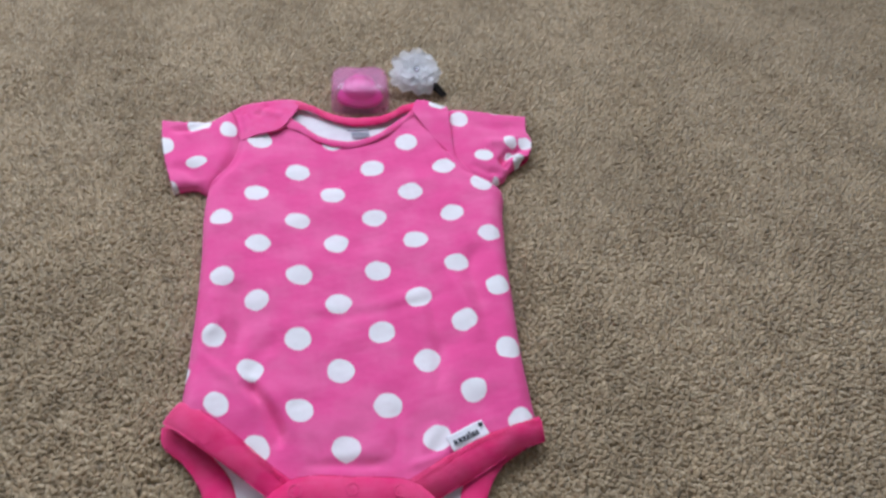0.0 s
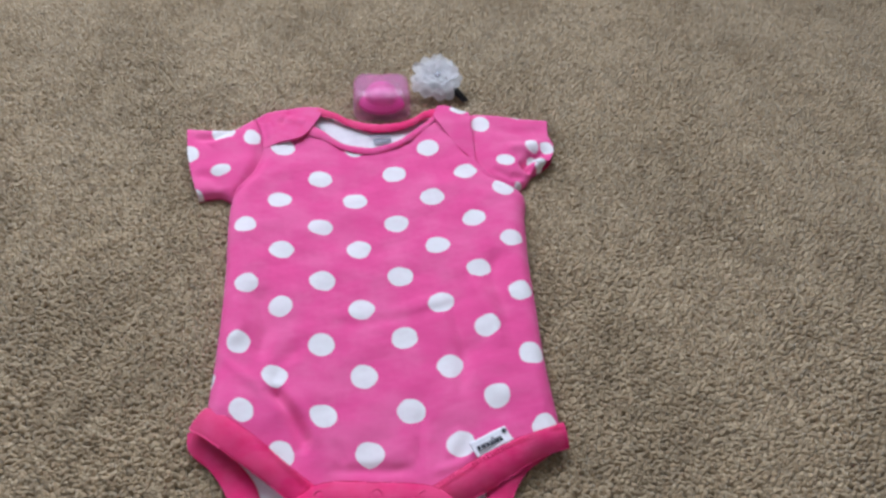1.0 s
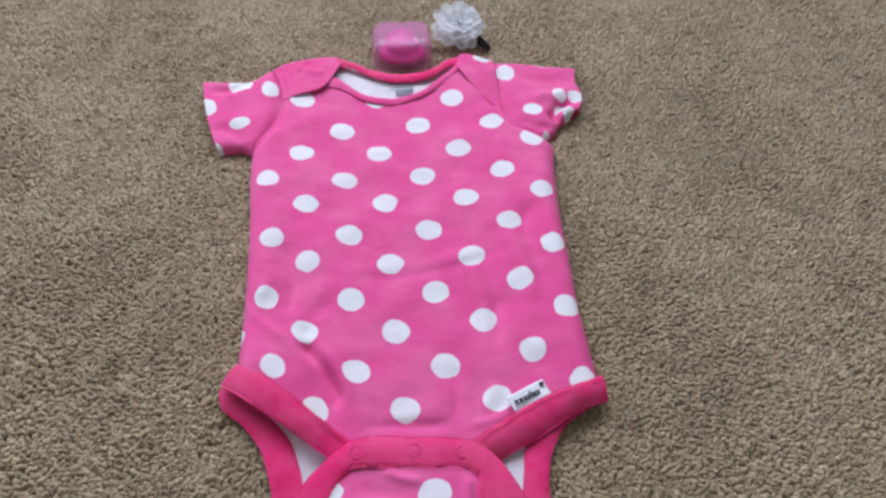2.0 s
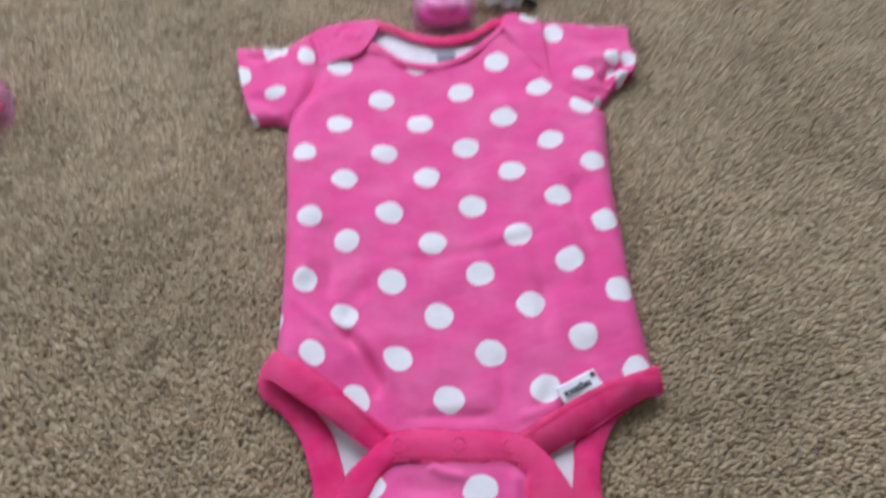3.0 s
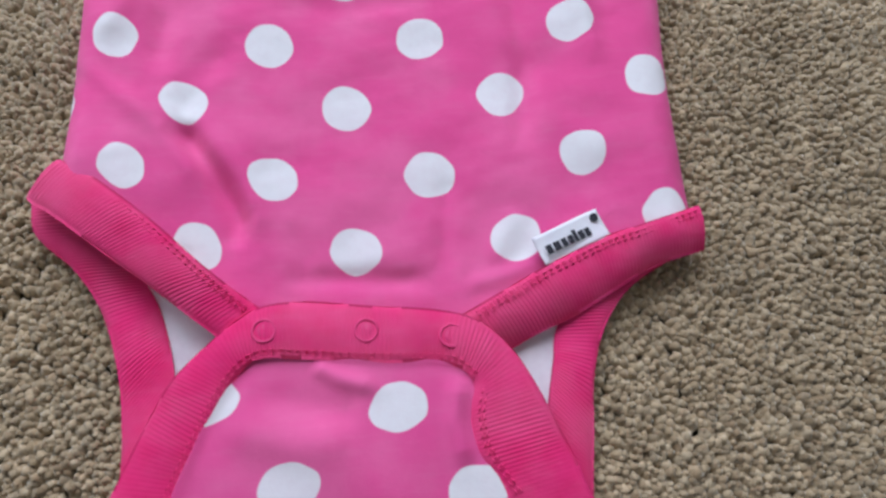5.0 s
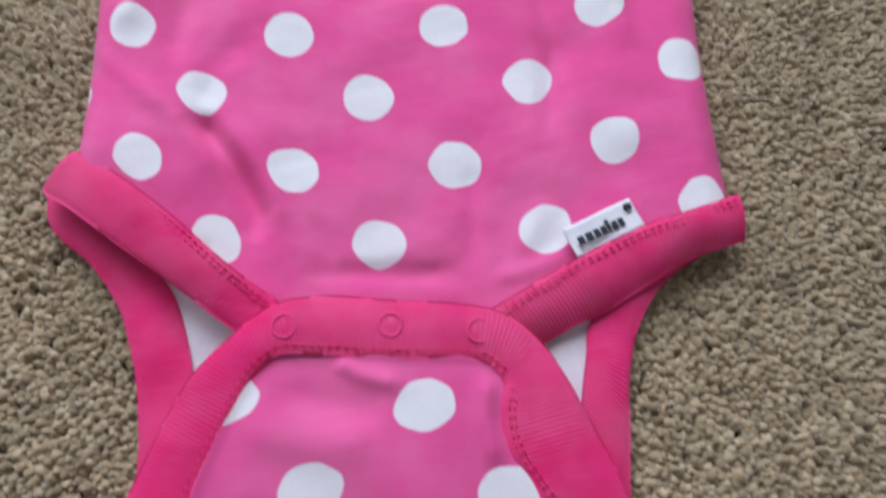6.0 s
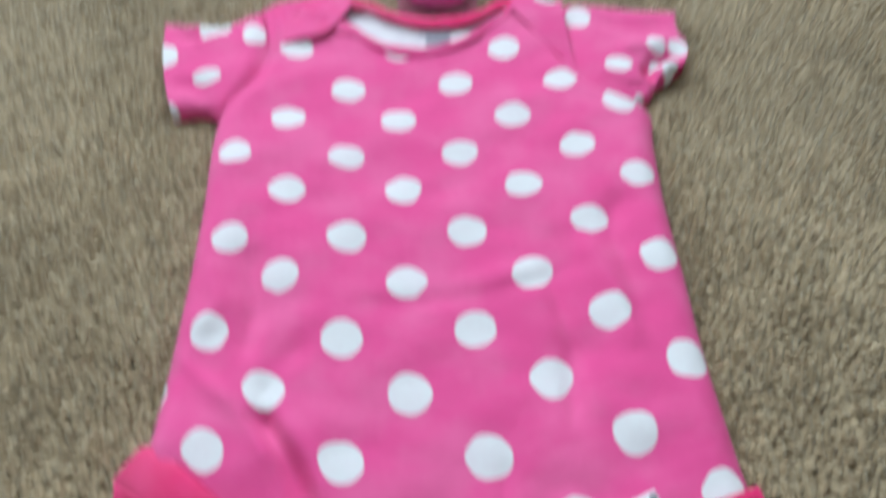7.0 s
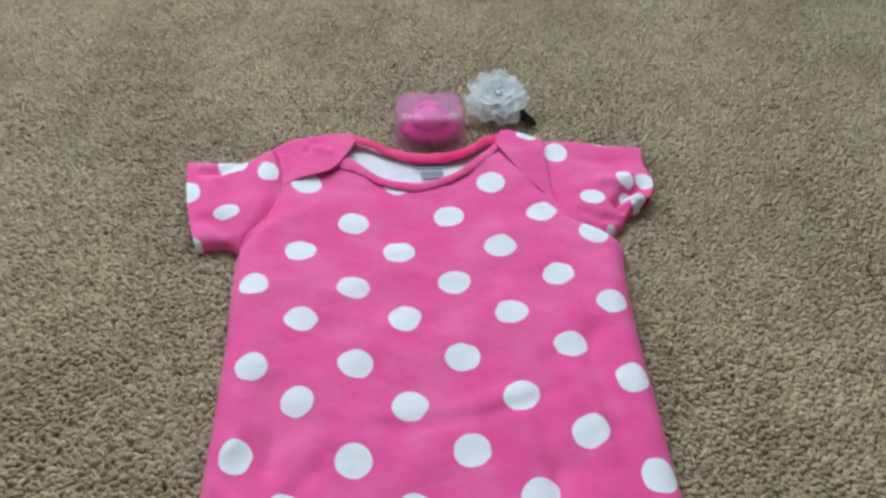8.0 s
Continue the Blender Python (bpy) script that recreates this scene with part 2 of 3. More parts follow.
def grid_faces(nv, nu, offset=0, flip=False):
    a = np.arange(nv * nu).reshape(nv, nu) + offset
    q = np.stack([a[:-1, :-1], a[:-1, 1:], a[1:, 1:], a[1:, :-1]], -1).reshape(-1, 4)
    return q[:, ::-1] if flip else q


def shell(name, x, y, z, thick, material, parent, label="", uv=None):
    """A cloth sheet with real thickness: upper side, under side and the edge between them."""
    nv, nu = x.shape
    top = np.stack([x, y, z], -1).reshape(-1, 3)
    low = top - (0, 0, thick)
    n = nv * nu
    ring = np.concatenate([np.arange(nu), np.arange(2, nv + 1) * nu - 1, (nv - 1) * nu + np.arange(nu - 2, -1, -1), np.arange(nv - 2, 0, -1) * nu])
    nxt = np.roll(ring, -1)
    skirt = np.stack([ring, ring + n, nxt + n, nxt], -1)
    faces = np.concatenate([grid_faces(nv, nu), grid_faces(nv, nu, n, True), skirt])
    uvs = None if uv is None else np.concatenate([np.stack(uv, -1).reshape(-1, 2)] * 2)
    return mesh_object(name, np.concatenate([top, low]), faces.tolist(), material, parent, label, uvs)


def ribbed_band(name, outer, inner, zs, parent, material, label="", arch=0.0016, pitch=0.00110, rib=0.00013, thick=0.0012, droop=0.0):
    """A bound edge of rib knit: a rounded double band between two edge lines, with its ribs running across it."""
    po, pi = np.asarray(outer, float), np.asarray(inner, float)
    zc = np.asarray([(z,) for z in zs], float)
    mid = (po + pi) / 2
    length = np.linalg.norm(np.diff(mid, axis=0), axis=1).sum()
    n = int(length / pitch * 6) + 2
    t = np.linspace(0, 1, n)
    O, I = spline(po, t, False), spline(pi, t, False)
    tz = np.linspace(0, 1, len(zs))
    Z = np.interp(t, tz, zc[:, 0])
    w = np.linspace(0, 1, 15)
    along = np.concatenate([[0], np.cumsum(np.linalg.norm(np.diff((O + I) / 2, axis=0), axis=1))])
    P = O[:, None] * (1 - w)[None, :, None] + I[:, None] * w[None, :, None]
    prof = np.power(np.clip(np.sin(math.pi * w), 0, 1), 0.6)[None]
    lines = (np.sin(along / pitch * math.tau + 0.6 * np.sin(along * 400)) * (0.65 + 0.35 * np.sin(along * 230 + 1)))[:, None]
    top = Z[:, None] + arch * prof + rib * lines * np.clip(prof * 1.6, 0, 1) - droop * (1 - w)[None] ** 2
    top += 0.0004 * waves(P[..., 0], P[..., 1], 0.02, 3)
    low = Z[:, None] - thick * prof - droop * (1 - w)[None] ** 2
    verts = np.concatenate([np.dstack([P, top]).reshape(-1, 3), np.dstack([P, low]).reshape(-1, 3)])
    nn = n * len(w)
    a = np.arange(nn).reshape(n, len(w))
    ends = [list(a[0]) + list(a[0, ::-1] + nn), list(a[-1, ::-1]) + list(a[-1] + nn)]
    side = [np.stack([c[:-1], c[1:], c[1:] + nn, c[:-1] + nn], -1) for c in (a[:, 0], a[::-1, -1])]
    faces = np.concatenate([grid_faces(n, len(w), 0, True), grid_faces(n, len(w), nn), *side]).tolist() + ends
    ob = mesh_object(name, verts, faces, material, parent, label)
    return ob


def stitch_line(points, parent, z_of, gap=0.0021, size=0.0013, rows=(0.0,)):
    """Rows of machine stitches along a seam: short sunken thread bars, joined into one part."""
    p = np.asarray(points, float)
    length = np.linalg.norm(np.diff(p, axis=0), axis=1).sum()
    n = max(3, int(length / gap))
    bm = bmesh.new()
    t = (np.arange(n) + 0.5) / n
    c, ahead = spline(p, t), spline(p, np.clip(t + 0.01, 0, 1)) - spline(p, np.clip(t - 0.01, 0, 1))
    for k in range(n):
        d = ahead[k] / np.linalg.norm(ahead[k])
        for row in rows:
            x, y = c[k][0] - d[1] * row, c[k][1] + d[0] * row
            m = pose(x, y, z_of(x, y, t[k]), 0, 0, math.degrees(math.atan2(d[1], d[0])))
            bmesh.ops.create_cube(bm, size=1, matrix=m @ Matrix.Diagonal((size, 0.00036, 0.0003, 1)))
    part("stitching", bm, M_THREAD, parent, "deep pink machine stitching")


# ---- the room that closes the place ----
def slab(name, x0, x1, y0, y1, z0, z1, material):
    v = [(x, y, z) for z in (z0, z1) for y in (y0, y1) for x in (x0, x1)]
    f = [(0, 2, 3, 1), (4, 5, 7, 6), (0, 1, 5, 4), (2, 6, 7, 3), (0, 4, 6, 2), (1, 3, 7, 5)]
    return mesh_object(name, v, f, material, smooth=False)


def wall_with_opening(name, along, fixed, a0, a1, o0, o1, sill, head, height, depth, label):
    """A wall with a window opening right through it: four slabs in one mesh."""
    bm = bmesh.new()
    spans = [(a0, o0, 0, height), (o1, a1, 0, height), (o0, o1, 0, sill), (o0, o1, head, height)]
    for s0, s1, z0, z1 in spans:
        size = (s1 - s0, depth, z1 - z0) if along == "x" else (depth, s1 - s0, z1 - z0)
        mid = ((s0 + s1) / 2, fixed) if along == "x" else (fixed, (s0 + s1) / 2)
        bmesh.ops.create_cube(bm, size=1, matrix=pose(*mid, (z0 + z1) / 2) @ Matrix.Diagonal((*size, 1)))
    ob = part(name, bm, M_WALL, None, smooth=False)
    tagged(ob, label, "wall", kind="structure")
    return ob


FLOOR_Z = -0.0125
tagged(slab("floor", -2.2, 2.2, -2.4, 0.94, FLOOR_Z - 0.05, FLOOR_Z, M_BACKING), "beige carpeted floor of a room", "floor", kind="structure")
tagged(slab("ceiling", -2.2, 2.2, -2.4, 0.94, 2.4, 2.5, M_CEIL), "plain white painted ceiling", "ceiling", kind="structure")
wall_with_opening("wall_north", "x", 0.89, -2.1, 2.1, -0.83, 0.47, 0.40, 1.30, 2.4, 0.1, "off-white painted wall with an opening for light")
# the opening in this unseen wall is added to go with the side fill
wall_with_opening("wall_west", "y", -2.15, -2.4, 0.94, -0.45, 0.80, 0.8, 2.1, 2.4, 0.1, "off-white painted wall with an opening for light")
tagged(slab("wall_east", 2.1, 2.2, -2.4, 0.94, FLOOR_Z, 2.4, M_WALL), "plain off-white painted wall", "wall", kind="structure")
tagged(slab("wall_south", -2.1, 2.1, -2.4, -2.3, FLOOR_Z, 2.4, M_WALL), "plain off-white painted wall", "wall", kind="structure")


# ---- carpet pile ----
def pile(name, spots, width, sides, rings, seed, label):
    """Cut pile: thousands of twisted yarn ends, each a small bent, uneven tuft with a broad foot, joined into one mesh."""
    rng = np.random.RandomState(seed)
    n = len(spots)
    lean_a = rng.uniform(0, math.tau, n)
    lean = rng.uniform(0.0, 0.0016, n)
    high = np.minimum(0.0116 + 0.00045 * rng.randn(n), 0.0125) + 0.0007 * waves(spots[:, 0], spots[:, 1], 0.035, 8)
    # the nap lies over, one way here and another there
    nap = 2.5 * waves(spots[:, 0], spots[:, 1], 0.16, 9)
    lean_x = np.cos(lean_a) * lean + 0.0009 * np.cos(nap)
    lean_y = np.sin(lean_a) * lean + 0.0009 * np.sin(nap)
    turn = rng.uniform(0, math.tau, n)
    rad = width * rng.uniform(0.75, 1.3, n)
    prof = {3: (1.6, 1.05, 0.66), 2: (1.45, 0.85)}[rings]
    lev = {3: (0.80, 0.91, 0.975), 2: (0.76, 0.95)}[rings]
    verts = np.empty((n, sides * rings + 1, 3), dtype=np.float32)
    for r in range(rings):
        h = lev[r] * high
        cx, cy = spots[:, 0] + lean_x * lev[r] ** 2, spots[:, 1] + lean_y * lev[r] ** 2
        for s in range(sides):
            a = turn + math.tau * s / sides + 0.9 * lev[r]
            k = r * sides + s
            out = rad * prof[r] * rng.uniform(0.66, 1.28, n)
            verts[:, k, 0], verts[:, k, 1] = cx + np.cos(a) * out, cy + np.sin(a) * out
            verts[:, k, 2] = FLOOR_Z + h + rng.uniform(-0.00025, 0.00025, n)
    verts[:, -1, 0], verts[:, -1, 1], verts[:, -1, 2] = spots[:, 0] + lean_x, spots[:, 1] + lean_y, FLOOR_Z + high
    tri = []
    for r in range(rings - 1):
        for s in range(sides):
            p, q = r * sides + s, r * sides + (s + 1) % sides
            tri += [(p, q, q + sides), (p, q + sides, p + sides)]
    last = (rings - 1) * sides
    tri += [(last + s, last + (s + 1) % sides, sides * rings) for s in range(sides)]
    tri = np.asarray(tri, dtype=np.int32)
    per = sides * rings + 1
    loops = (tri[None] + (np.arange(n, dtype=np.int32) * per)[:, None, None]).ravel()
    me = bpy.data.meshes.new(name)
    me.vertices.add(n * per)
    me.vertices.foreach_set("co", verts.ravel())
    me.loops.add(len(loops))
    me.loops.foreach_set("vertex_index", loops)
    me.polygons.add(len(loops) // 3)
    me.polygons.foreach_set("loop_start", np.arange(0, len(loops), 3, dtype=np.int32))
    me.polygons.foreach_set("use_smooth", np.ones(len(loops) // 3, dtype=bool))
    me.update(calc_edges=True)
    me.validate()
    me.materials.append(M_TUFT)
    return tagged(new(name, me), label, "carpet", kind="stuff")


def scatter(x0, x1, y0, y1, gap, seed):
    rng = np.random.RandomState(seed)
    gx, gy = np.meshgrid(np.arange(x0, x1, gap), np.arange(y0, y1, gap * 0.92))
    gx[1::2] += gap / 2
    p = np.stack([gx.ravel(), gy.ravel()], -1)
    return p + rng.uniform(-0.42, 0.42, p.shape) * gap


def in_room_view(p):
    """The stretch of floor that the walk looks over, with a margin."""
    x, y = p[:, 0], p[:, 1]
    return (x > -0.22 - 0.29 * (y + 0.12)) & (x < 0.34 + 0.62 * (y + 0.12))


def near_path(p):
    return (p[:, 0] > -0.15) & (p[:, 0] < 0.26) & (p[:, 1] < 0.26)


def under_cloth(p):
    return (p[:, 0] > -0.045) & (p[:, 0] < 0.108) & (p[:, 1] > -0.02) & (p[:, 1] < 0.20)


_p = scatter(-0.16, 0.27, -0.14, 0.27, 0.0017, 11)
pile("carpet_pile", _p[in_room_view(_p) & ~under_cloth(_p) & near_path(_p)], 0.00122, 4, 3, 12, "beige-brown cut pile carpet of fine twisted tufts")
_p = scatter(-0.44, 0.80, -0.14, 0.57, 0.0020, 13)
pile("carpet_pile", _p[in_room_view(_p) & ~near_path(_p)], 0.00130, 4, 2, 14, "beige-brown cut pile carpet of fine twisted tufts")
# the rest of the carpet, never passed near, in coarser tufts
_p = scatter(-2.09, 2.09, -2.29, 0.83, 0.0200, 15)
_p = _p[~(in_room_view(_p) & (_p[:, 1] > -0.14) & (_p[:, 1] < 0.57))]
pile("carpet_pile", _p, 0.0136, 4, 2, 16, "beige-brown cut pile carpet reaching to the walls")


# ---- the bodysuit, laid flat on the carpet ----
FOLD = [(-0.060, 0.046), (-0.046, 0.032), (-0.033, 0.019), (-0.024, 0.008), (-0.017, -0.004)]


def cloth_height(x, y):
    """How high the front of the suit lies: sagging in the middle, fuller towards its sides, with its folds and creases."""
    mid = (x - 0.033) / 0.092
    z = 0.0050 + 0.0058 * np.clip(np.abs(mid), 0, 1) ** 2.2
    z = z + 0.0035 * np.exp(-((x + 0.045) / 0.022) ** 2 - ((y - 0.004) / 0.022) ** 2)
    z += 0.0009 * waves(x, y, 0.050, 21) + 0.00026 * waves(x, y, 0.018, 22) + 0.00008 * waves(x, y, 0.008, 23)
    z += ridge(x, y, FOLD, 0.0030, 0.0012)
    z += ridge(x, y, [(-0.032, 0.0192), (-0.024, 0.0146), (-0.0184, 0.0063), (-0.0135, -0.0027), (-0.0098, -0.0114), (-0.0121, -0.0211)], 0.0036, -0.0034)
    z += ridge(x, y, [(-0.020, 0.019), (-0.012, 0.006), (-0.006, -0.006), (-0.003, -0.020)], 0.0040, 0.0016)
    z += ridge(x, y, [(0.078, -0.028), (0.064, -0.033), (0.050, -0.036)], 0.0026, 0.0012)
    z += ridge(x, y, [(0.051, 0.004), (0.048, -0.018), (0.046, -0.034)], 0.0032, -0.0011)
    z += ridge(x, y, [(0.004, -0.012), (0.008, -0.024), (0.006, -0.034)], 0.0030, -0.0009)
    z += ridge(x, y, [(0.112, 0.110), (0.104, 0.085), (0.108, 0.050)], 0.0045, -0.0014)
    z += ridge(x, y, [(-0.050, 0.085), (-0.044, 0.062), (-0.048, 0.045)], 0.0040, 0.0016)
    z += ridge(x, y, [(-0.010, 0.048), (-0.022, 0.034), (-0.026, 0.020)], 0.0045, -0.0012)
    z += ridge(x, y, [(-0.004, 0.062), (0.024, 0.0585), (0.058, 0.062), (0.092, 0.071)], 0.0042, -0.0008)
    z += ridge(x, y, [(-0.002, 0.070), (0.026, 0.066), (0.060, 0.069), (0.092, 0.079)], 0.0055, 0.0006)
    z += ridge(x, y, [(0.076, 0.075), (0.079, 0.035), (0.072, 0.002)], 0.0040, -0.0019)
    z += ridge(x, y, [(0.090, 0.092), (0.098, 0.055), (0.100, 0.030)], 0.0045, 0.0021)
    z += ridge(x, y, [(-0.035, 0.090), (-0.031, 0.060), (-0.034, 0.035)], 0.0045, -0.0021)
    z += ridge(x, y, [(-0.046, 0.150), (-0.042, 0.110), (-0.046, 0.070)], 0.007, 0.0010)
    z += ridge(x, y, [(0.005, -0.0295), (0.024, -0.031), (0.046, -0.033)], 0.0032, -0.0018)
    z += ridge(x, y, [(0.070, -0.012), (0.060, -0.030)], 0.004, 0.0012)
    z += ridge(x, y, [(0.095, 0.246), (0.106, 0.225), (0.110, 0.198)], 0.0045, -0.0030)
    z += ridge(x, y, [(-0.058, 0.176), (-0.047, 0.196), (-0.043, 0.214)], 0.004, -0.0012)
    z += ridge(x, y, [(0.112, 0.160), (0.094, 0.172), (0.060, 0.178)], 0.007, 0.0009)
    z += ridge(x, y, [(0.100, -0.002), (0.085, 0.012), (0.074, 0.030)], 0.006, 0.0009)
    return z


def dot_repeat(x, y):
    """The print's half-drop repeat in steps of half a dot spacing, as the lying cloth bends it; the creep is how far folds pull it aside."""
    p, q = (x - 0.04) * 10, (y - 0.1) * 10
    terms = [p ** a * q ** (n - a) for n in range(5) for a in range(n, -1, -1)]
    across = (1.655, 4.029, -0.138, -0.009, -0.184, 0.032, 0.279, 0.046, 0.012, 0.012, -0.078, -0.161, -0.028, -0.035, -0.030)
    down = (3.665, -0.015, -4.333, 0.299, -0.139, -0.019, -0.046, -0.203, -0.062, 0.080, -0.319, 0.011, 0.076, 0.036, 0.077)
    creep = (
        (0.127, 0.168, 0.00, 0.26),
        (-0.043, 0.092, -0.10, -0.15),
        (-0.023, 0.074, 0.01, 0.16),
        (-0.026, 0.026, 0.14, 0.03),
        (0.001, 0.185, -0.05, -0.12),
        (-0.024, 0.120, 0.01, 0.13),
        (0.001, 0.092, -0.07, -0.07),
        (0.024, 0.118, 0.03, 0.10),
        (-0.000, 0.045, -0.04, -0.08),
        (0.053, 0.188, -0.04, 0.09),
        (-0.027, 0.166, 0.08, 0.04),
        (0.101, 0.137, -0.07, -0.05),
        (-0.040, 0.005, -0.09, 0.02),
        (0.000, 0.138, -0.03, -0.08),
        (0.070, 0.069, 0.07, -0.03),
        (0.023, 0.162, 0.07, -0.02),
        (-0.000, -0.000, -0.03, -0.06),
        (-0.045, 0.049, 0.07, -0.02),
        (0.069, 0.025, 0.02, 0.06),
    )
    i = sum(c * t for c, t in zip(across, terms))
    j = sum(c * t for c, t in zip(down, terms)) - 3000 * np.clip(-0.030 - y, 0, 1) ** 2 + 0.15 * np.clip((y - 0.195) / 0.012, 0, 1)
    for cx, cy, di, dj in creep:
        near = np.exp(-((x - cx) ** 2 + (y - cy) ** 2) / 0.018 ** 2)
        i, j = i + di * near, j + dj * near
    # no dot is cut by the end of the shoulder seam
    i = i + 60 * np.clip(-0.036 - x, 0, 0.01) * np.clip((y - 0.168) / 0.02, 0, 1)
    return i, j


def sleeve(parent, seam, hem, top, bottom, creases, spots, name, label):
    """A short sleeve lying flat: its upper layer rolls down at the edges to the under layer on the carpet; a turned hem with its stitches."""
    q = patch(hem, seam, bottom, top, 90, 80) if hem[0][0] < seam[0][0] else patch(seam, hem, bottom, top, 90, 80)
    x, y = q[..., 0], q[..., 1]
    roll = edge_roll(x.shape, 0.05 / 89, 0.075 / 79, 0.008, "bt")
    to_seam = np.linspace(0, 8, 90)[None] if hem[0][0] > seam[0][0] else np.linspace(8, 0, 90)[None]
    z = 0.0075 + 0.0007 * waves(x, y, 0.03, 31) + sum(ridge(x, y, pts, w, h) for pts, w, h in creases)
    z = z - 0.0030 * np.exp(-to_seam ** 2)
    z = 0.0012 + (z - 0.0012) * roll
    uv = (x / 0.0235, y / 0.0235)
    cloth = printed_cloth(name + " dotted jersey", [(a / 0.0235, b / 0.0235, r / 0.0235, tall) for a, b, r, tall in spots])
    made = shell("sleeve", x, y, z, 0.0009, cloth, parent, label, uv)
    shell("sleeve_lining", x, y, 0.0002 + 0.0008 * roll, 0.0006, M_RIB, made)
    return made


def build_bodysuit():
    suit = thing("baby_bodysuit", label="pink baby bodysuit with white polka dots laid flat on carpet", category="bodysuit")

    # inside of the back, seen at the neck and in the leg openings
    q = patch([(-0.036, -0.118), (-0.036, -0.075), (-0.043, -0.038), (-0.056, -0.012), (-0.054, 0.030), (-0.053, 0.15), (-0.040, 0.255)],
              [(0.074, -0.118), (0.078, -0.080), (0.088, -0.045), (0.112, -0.024), (0.116, 0.030), (0.128, 0.15), (0.110, 0.252)],
              [(-0.036, -0.118), (0.02, -0.125), (0.074, -0.118)],
              [(-0.040, 0.255), (-0.006, 0.264), (0.016, 0.258), (0.044, 0.244), (0.070, 0.249), (0.090, 0.258), (0.110, 0.252)], 90, 170)
    x, y = q[..., 0], q[..., 1]
    z = 0.0016 + 0.0005 * waves(x, y, 0.03, 41) + 0.0022 * np.clip((y - 0.215) / 0.03, 0, 1)
    back = shell("back_panel", x, y, z, 0.0009, M_INSIDE, suit, "white inner side of the back")
    # washed-out print inside the neck: bars stand for words too small to read
    bm = bmesh.new()
    for cx, cy, w, h in ((0.0455, 0.2335, 0.016, 0.0007), (0.047, 0.2295, 0.013, 0.0010), (0.047, 0.2272, 0.013, 0.0010), (0.046, 0.2245, 0.011, 0.0008)):
        bmesh.ops.create_cube(bm, size=1, matrix=pose(cx, cy, 0.0046, -3, 0, -2) @ Matrix.Diagonal((w, h, 0.0010, 1)))
    part("neck_print", bm, M_GREYINK, back, "grey care print on the inner back neck", smooth=False)

    # front
    left = [(-0.059, 0.0065), (-0.0575, 0.058), (-0.0575, 0.108), (-0.059, 0.160), (-0.055, 0.178), (-0.044, 0.198), (-0.039, 0.222), (-0.043, 0.250)]
    right = [(0.1215, -0.021), (0.123, 0.022), (0.1265, 0.057), (0.1305, 0.097), (0.1365, 0.137), (0.140, 0.160), (0.120, 0.180), (0.111, 0.204), (0.113, 0.254)]
    seam_l = [(-0.059, 0.0065), (-0.050, -0.0015), (-0.0345, -0.0145), (-0.0195, -0.0295), (-0.005, -0.0405)]
    seam_r = [(0.049, -0.0475), (0.061, -0.0415), (0.074, -0.0352), (0.093, -0.0292), (0.1215, -0.021)]
    bottom = seam_l + [(0.008, -0.048), (0.022, -0.051), (0.036, -0.049)] + seam_r
    top = [(-0.043, 0.2500), (-0.020, 0.2480), (0.000, 0.2380), (0.018, 0.2195), (0.037, 0.2125), (0.058, 0.2195), (0.080, 0.2390), (0.094, 0.2530), (0.113, 0.2540)]
    q = patch(left, right, bottom, top, 190, 270)
    x, y = q[..., 0], q[..., 1]
    roll = edge_roll(x.shape, 0.18 / 189, 0.25 / 269, 0.0095, "lr")
    z = cloth_height(x, y)
    z = 0.0014 + (z - 0.0014) * np.maximum(roll, np.clip((y - 0.165) / 0.02, 0, 0.75))
    z += 0.0010 * np.clip((y - 0.205) / 0.03, 0, 1)
    shell("front_panel", x, y, z, 0.0009, M_PRINT, suit, "pink jersey front with printed white dots", dot_repeat(x, y))

    # shoulder laps of the back, folded over the front
    q = patch([(-0.0385, 0.2210), (-0.042, 0.2415), (-0.047, 0.2615)], [(0.000, 0.2505), (0.003, 0.2605), (0.000, 0.2685)],
              [(-0.0385, 0.2210), (-0.026, 0.2250), (-0.011, 0.2310), (0.000, 0.2505)], [(-0.047, 0.2615), (-0.038, 0.2665), (-0.013, 0.2710), (0.000, 0.2685)], 60, 50)
    x, y = q[..., 0], q[..., 1]
    lap = 0.0098 - 0.0024 * np.exp(-((np.linspace(0, 1, 60)[None] + 0 * x) / 0.14) ** 2) + ridge(x, y, [(-0.030, 0.258), (-0.018, 0.250), (-0.008, 0.246)], 0.004, 0.0014) + ridge(x, y, [(-0.028, 0.245), (-0.020, 0.262)], 0.003, -0.0012)
    lap = 0.0012 + (lap - 0.0012) * edge_roll(x.shape, 0.045 / 59, 0.04 / 49, 0.007, "t")
    shell("shoulder_lap", x, y, lap, 0.0010, M_PLAIN, suit, "plain pink shoulder lap folded over the front")
    q = patch([(0.0875, 0.2500), (0.091, 0.2590), (0.094, 0.2650)], [(0.1125, 0.1980), (0.1145, 0.2300), (0.1165, 0.2580)],
              [(0.0875, 0.2500), (0.0915, 0.2390), (0.0965, 0.2270), (0.1040, 0.2110), (0.1125, 0.1980)], [(0.094, 0.2650), (0.101, 0.2655), (0.1165, 0.2580)], 50, 50)
    x, y = q[..., 0], q[..., 1]
    lap = 0.0092 + 0.0004 * waves(x, y, 0.02, 45) - 0.0034 * np.clip((0.240 - y) / 0.032, 0, 1)
    lap = 0.0012 + (lap + 0.0006 - 0.0012) * edge_roll(x.shape, 0.05 / 49, 0.03 / 49, 0.004, "t")
